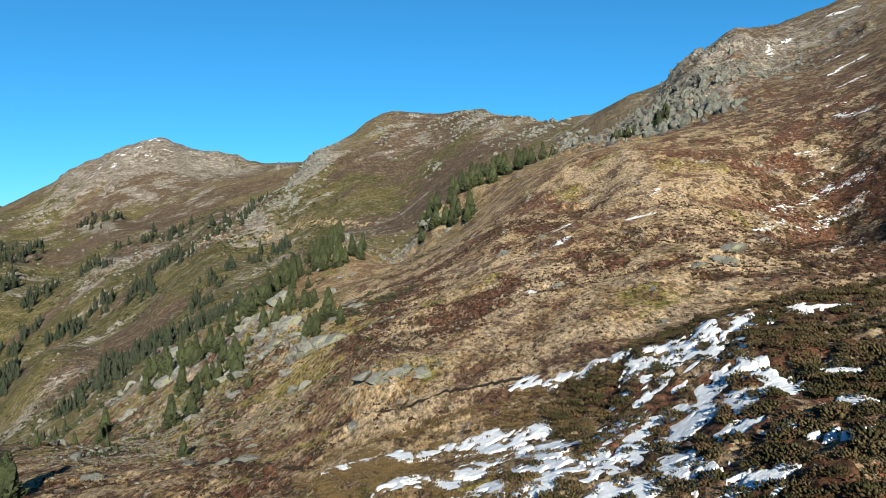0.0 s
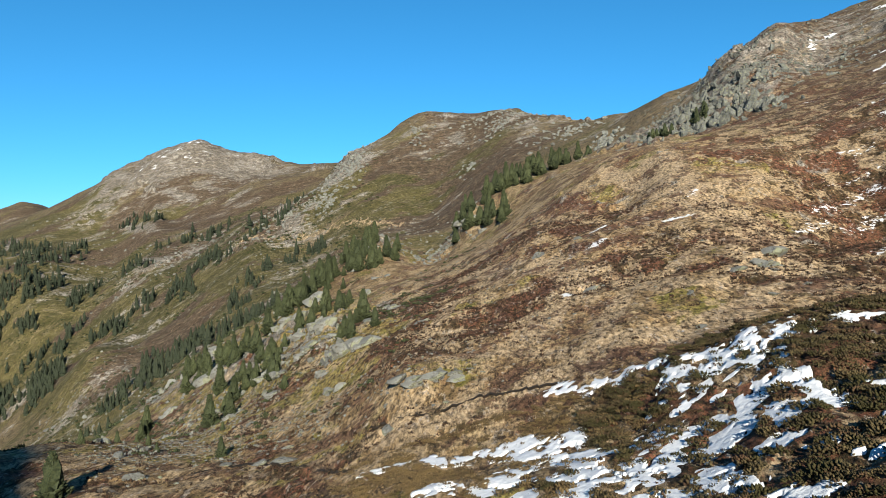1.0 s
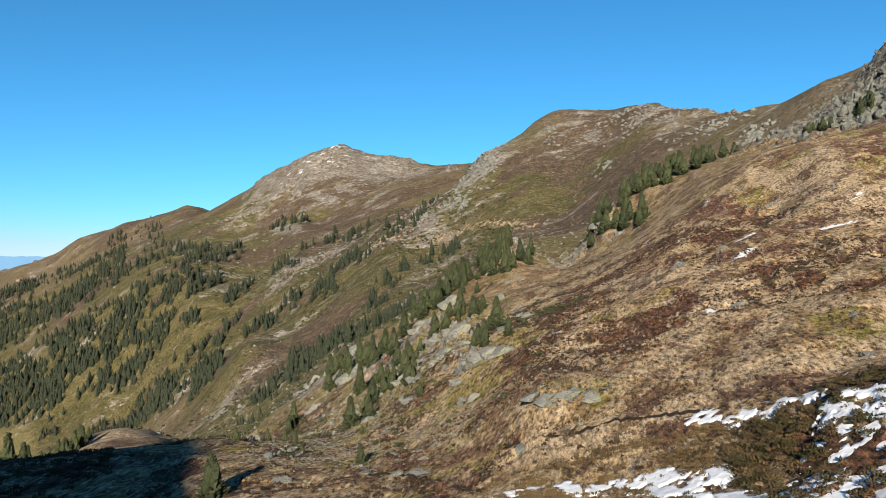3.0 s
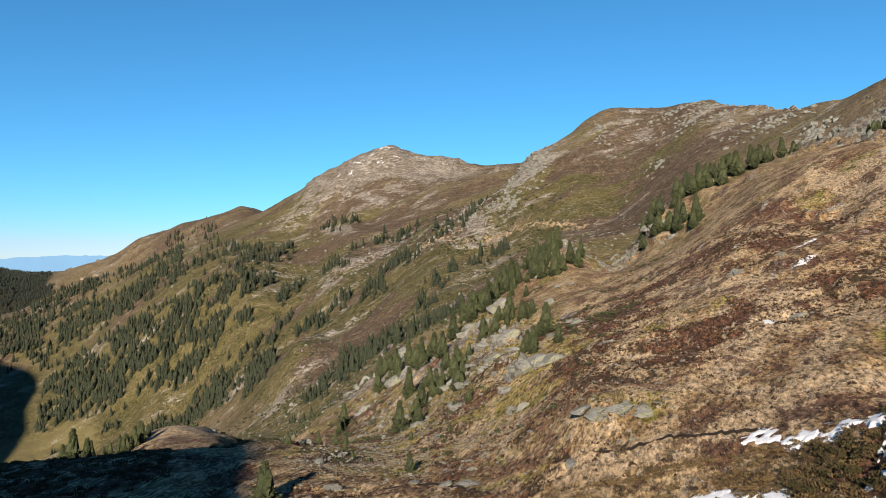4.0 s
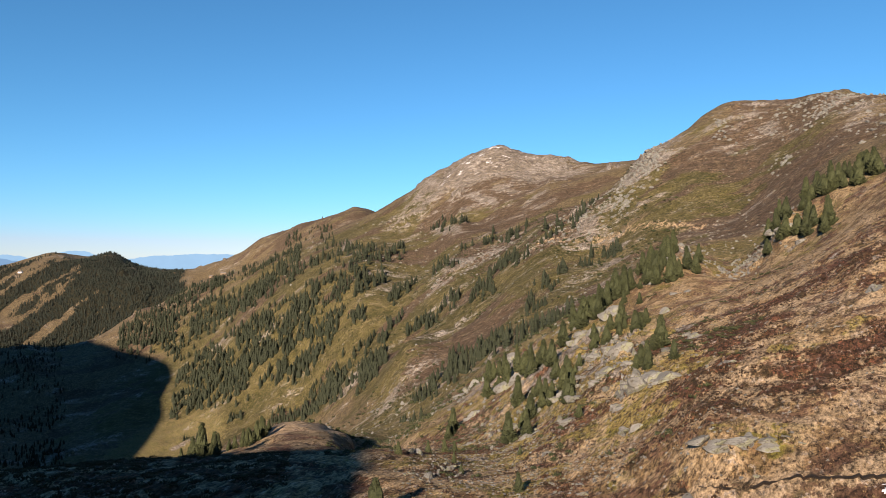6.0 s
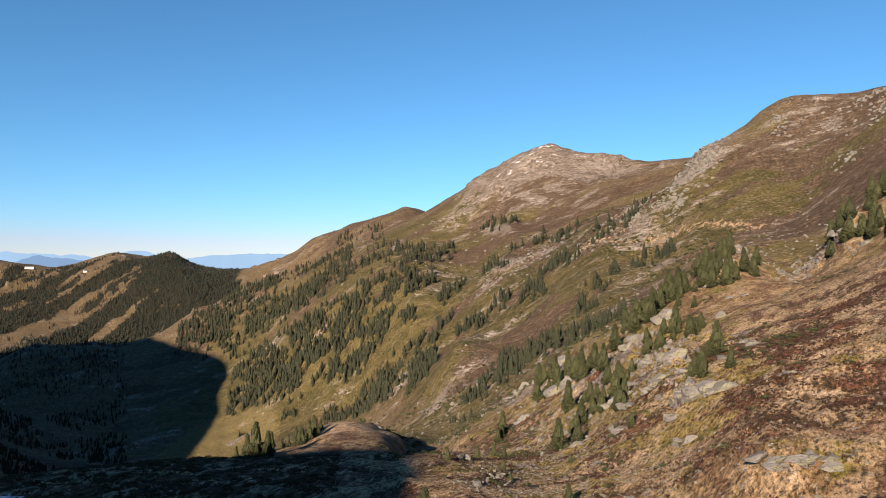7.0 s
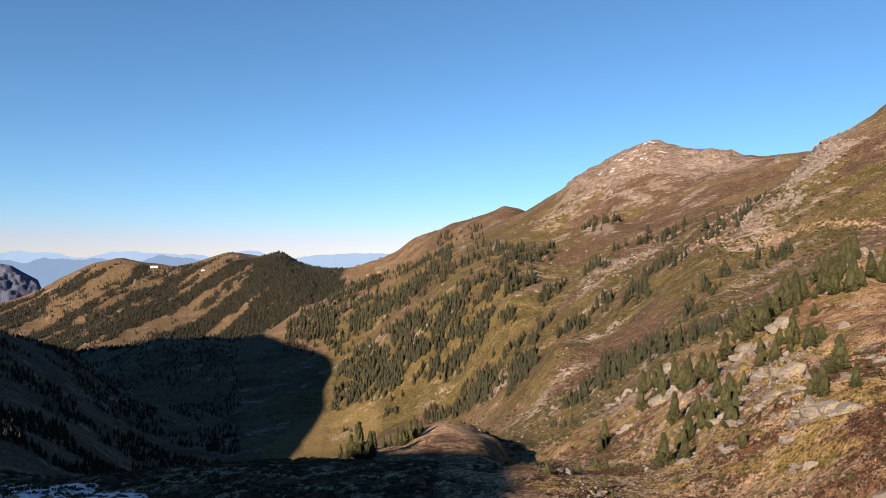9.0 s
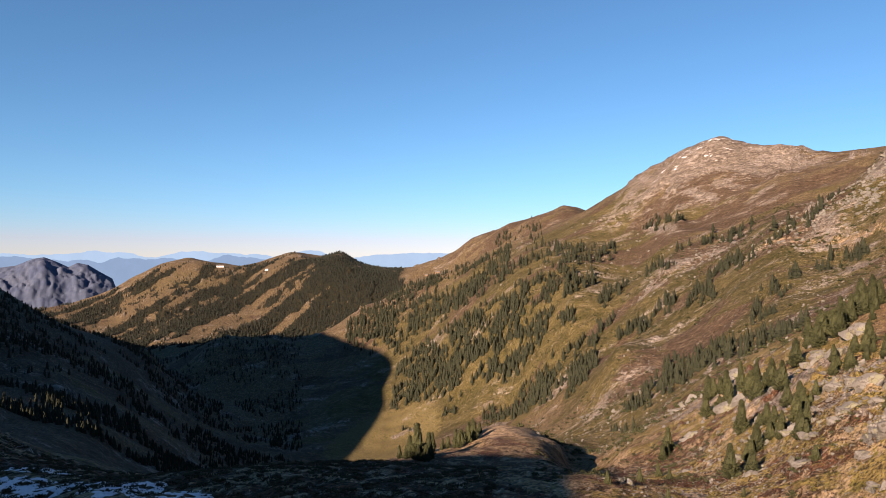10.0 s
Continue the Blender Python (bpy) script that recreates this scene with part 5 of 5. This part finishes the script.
scatter("grass_tussocks", "ochre grass tussocks between the snow patches", "grass", [tuft_cluster(rng_s, 18, 0.9, 0.5, (0.16, 0.36)) for _ in range(5)], p, (0.2, 0.6), TUSSOCK, 68)
# shrubs added to deepen the shade on the terrace with dark leaves
p = sown(gen, 39, 76, 70, 200, 9000)
p = p[fbm(p[:, 0] / 3.0, p[:, 1] / 3.0, 3, 35) > 0.45]
scatter("dwarf_shrubs", "dark dwarf shrubs over the shaded terrace", "shrub", [tuft_cluster(rng_s, 8, 0.95, 0.4, (0.35, 0.6)) for _ in range(4)], p, (0.25, 0.8), SHRUB, 67)
p = sown(gen, -40, 30, 36, 165, 42000)
h = cover_at(p)
p = p[((h > 0.47) | (gen.uniform(0, 1, len(p)) < 0.10)) & (bare(p, 0.2) | (gen.uniform(0, 1, len(p)) < 0.25))]
scatter("heather", "reddish brown heather tussocks over the slope", "heather", [tuft_cluster(rng_s, 3, 0.6, 0.3, (0.5, 0.9)) for _ in range(5)], p[:15000], (0.16, 0.46), HEATHER, 63)
p = sown(gen, -40, 34, 36, 130, 20000)
p = p[(cover_at(p) < 0.6) & bare(p, 0.3)]
scatter("grass_tufts", "dry tan grass tufts over the slope", "grass", [tuft_cluster(rng_s, 2, 0.5, 0.25, (0.5, 0.9)) for _ in range(4)], p[:14000], (0.10, 0.26), DRY_GRASS, 64)


p = sown(gen, 0, 36, 85, 420, 9000)
p = p[(cover_at(p) > 0.5) & (fbm(p[:, 0] / 14, p[:, 1] / 14, 3, 29) > 0.48)][:2200]
scatter("juniper_bushes", "low dark green juniper bushes among the rocks", "bushes", [tuft_cluster(rng_s, 9, 0.9, 0.5, (0.4, 0.7)) for _ in range(5)], p, (0.25, 0.85), NEEDLES, 65)
p = sown(gen, 8, 40, 300, 1100, 9000)
p = p[fbm(p[:, 0] / 60, p[:, 1] / 40, 4, 31) > 0.52][:3200]
scatter("slope_bushes", "scattered dwarf pines and dark scrub on the mountainside", "bushes", [tuft_cluster(rng_s, 6, 0.9, 0.7, (0.6, 1.0)) for _ in range(5)], p, (0.5, 1.9), NEEDLES, 66)


# ---- peat bank ----
def peat_bank(line, tall, seed):
    """A low, dark, undercut edge where the turf has broken away."""
    rng = random.Random(seed)
    spots = []
    for (ax, ay), (bx, by) in zip(line, line[1:]):
        n = max(2, int(math.hypot(bx - ax, by - ay) / 0.35))
        spots += [(ax + (bx - ax) * k / n + rng.uniform(-0.12, 0.12), ay + (by - ay) * k / n + 0.5 * math.sin(ax + 2.1 * k) * 0.4 + rng.uniform(-0.15, 0.15)) for k in range(n)]
    verts, faces = [], []
    ends = len(spots) - 1
    for i, ((x, y), z) in enumerate(zip(spots, heights(spots))):
        h = tall * min(1.0, i / 4, (ends - i) / 4) * (-0.25 + 1.7 * value_noise(np.array([i * 0.23]), np.array([seed * 1.0]), seed)[0])
        verts += [(x, y - 0.15, z - 0.3), (x, y + 0.02, z + h * 0.5), (x, y - 0.06, z + h), (x, y + 0.5, z + h + 0.03), (x, y + 1.4, z - 0.3)]
    for i in range(ends):
        for k in range(4):
            a = i * 5 + k
            faces.append((a, a + 5, a + 6, a + 1))
    return tagged(mesh_object("peat_bank", verts, faces, PEAT), "low dark peat bank along the broken turf edge", "bank", kind="structure")


peat_bank(((-28.9, 70.1), (-26.6, 72), (-21.7, 70.9), (-16.2, 66), (-10.7, 58.6)), 0.12, 3)
peat_bank(((-13.1, 70.4), (-8.6, 68.5), (-4.6, 66.5), (-1.4, 67.5), (3.8, 66), (8.5, 64.6)), 0.13, 4)


# ---- huts ----
def hut(x, y, length, width, height, turn, wall, label):
    house = tagged(new("hut"), label, "house")
    house.matrix_basis = Matrix.Translation((x, y, heights([(x, y)])[0] - 0.4)) @ pose(0, 0, 0, 0, 0, turn)
    a, b, h = length / 2, width / 2, height
    top = h + width * 0.35
    mesh_object("wall", [(-a, -b, 0), (a, -b, 0), (a, b, 0), (-a, b, 0), (-a, -b, h), (a, -b, h), (a, b, h), (-a, b, h), (-a, 0, top), (a, 0, top)],
                [(0, 1, 5, 4), (1, 2, 6, 9, 5), (2, 3, 7, 6), (3, 0, 4, 8, 7)], wall, house)
    e, t = 0.6, 0.25
    v = []
    for s in (-1, 1):
        for x_ in (-a - e, a + e):
            for dz in (0.03, t):
                v += [(x_, s * (b + e), h - 0.35 * 2 * e * 0.5 + dz), (x_, 0, top + dz)]
    f = []
    for s in (0, 8):
        f += [(s, s + 4, s + 5, s + 1), (s + 2, s + 3, s + 7, s + 6), (s, s + 2, s + 6, s + 4), (s, s + 1, s + 3, s + 2), (s + 4, s + 6, s + 7, s + 5)]
    mesh_object("roof", v, f, ROOF, house)
    for k in (-0.25, 0.25):
        mesh_object("window", [(length * k - 0.6, -b - 0.05, h * 0.4), (length * k + 0.6, -b - 0.05, h * 0.4), (length * k + 0.6, -b - 0.05, h * 0.8), (length * k - 0.6, -b - 0.05, h * 0.8),
                               (length * k - 0.6, -b + 0.05, h * 0.4), (length * k + 0.6, -b + 0.05, h * 0.4), (length * k + 0.6, -b + 0.05, h * 0.8), (length * k - 0.6, -b + 0.05, h * 0.8)],
                    [(0, 1, 2, 3), (4, 7, 6, 5), (0, 4, 5, 1), (1, 5, 6, 2), (2, 6, 7, 3), (3, 7, 4, 0)], BARK, house)
    return house


hut(-1395, 1440, 14, 9, 5, 30, WALL, "brown timber alpine hut on the meadow spur")
hut(-1425, 1425, 10, 7, 4, 10, WALL, "small timber barn beside the hut")
hut(-3040, 1660, 34, 14, 8, 60, PLASTER, "long white farm building on a far meadow")
hut(-2780, 1750, 16, 11, 6, 20, PLASTER, "white farmhouse on the far hillside")


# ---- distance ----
# distance haze painted as a blue glow of the mountains themselves
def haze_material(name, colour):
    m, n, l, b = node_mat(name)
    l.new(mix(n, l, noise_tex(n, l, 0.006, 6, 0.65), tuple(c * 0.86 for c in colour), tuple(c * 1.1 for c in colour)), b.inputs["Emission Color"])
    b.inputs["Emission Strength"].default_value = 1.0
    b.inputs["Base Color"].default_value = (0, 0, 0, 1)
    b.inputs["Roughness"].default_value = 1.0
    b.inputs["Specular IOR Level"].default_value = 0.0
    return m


def far_range(az0, az1, dist, base, rise, seed, material, label):
    az = np.arange(az0, az1, 0.1)
    edge_n = fbm(az * 0.33, az * 0 + seed, 6, seed, 0.55)
    tops = base + rise * (edge_n - 0.35) * np.minimum(1, np.minimum(az - az0, az1 - az) / 2.0)
    rows = np.linspace(0, 1, 6)[:, None]
    x, y = -dist * np.sin(np.radians(az)), dist * np.cos(np.radians(az))
    shrink = 1 - 0.02 * (1 - rows)
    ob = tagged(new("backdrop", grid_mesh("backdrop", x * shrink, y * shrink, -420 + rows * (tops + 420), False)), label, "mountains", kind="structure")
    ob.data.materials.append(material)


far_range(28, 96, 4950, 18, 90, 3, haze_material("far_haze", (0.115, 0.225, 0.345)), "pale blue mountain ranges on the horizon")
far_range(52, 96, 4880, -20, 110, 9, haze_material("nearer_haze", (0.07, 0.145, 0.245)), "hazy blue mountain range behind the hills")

maz, mr = np.meshgrid(np.arange(66.5, 86, 0.1), np.linspace(4120, 4780, 90))
mx, my = -mr * np.sin(np.radians(maz)), mr * np.cos(np.radians(maz))
tops = np.interp(maz, (68, 69, 69.9, 70.6, 71.3, 71.9, 72.6, 73.4, 74.1, 75.1, 76.1, 78, 86), (-330, -118, -74, -36, -24, -48, -18, 9, 0, -38, -50, -90, -120)) + 390
cliffs = fbm(maz * 1.4, mr / 75, 6, 44, 0.62) - 0.5
mz = -390 + tops * np.clip(1 - (np.abs(mr - 4600) / 430) ** 1.6, 0, 1) + 75 * cliffs * step(np.abs(mr - 4600), 0, 120) * (mr < 4600)
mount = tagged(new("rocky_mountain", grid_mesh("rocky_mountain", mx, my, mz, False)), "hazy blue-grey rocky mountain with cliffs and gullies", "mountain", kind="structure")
# the haze of distance is painted into this blue base colour
mount.data.materials.append(plain_material("hazed_cliffs", (0.036, 0.056, 0.098), (0.056, 0.078, 0.118), 0.012, bump=0.3, distance=8.0))
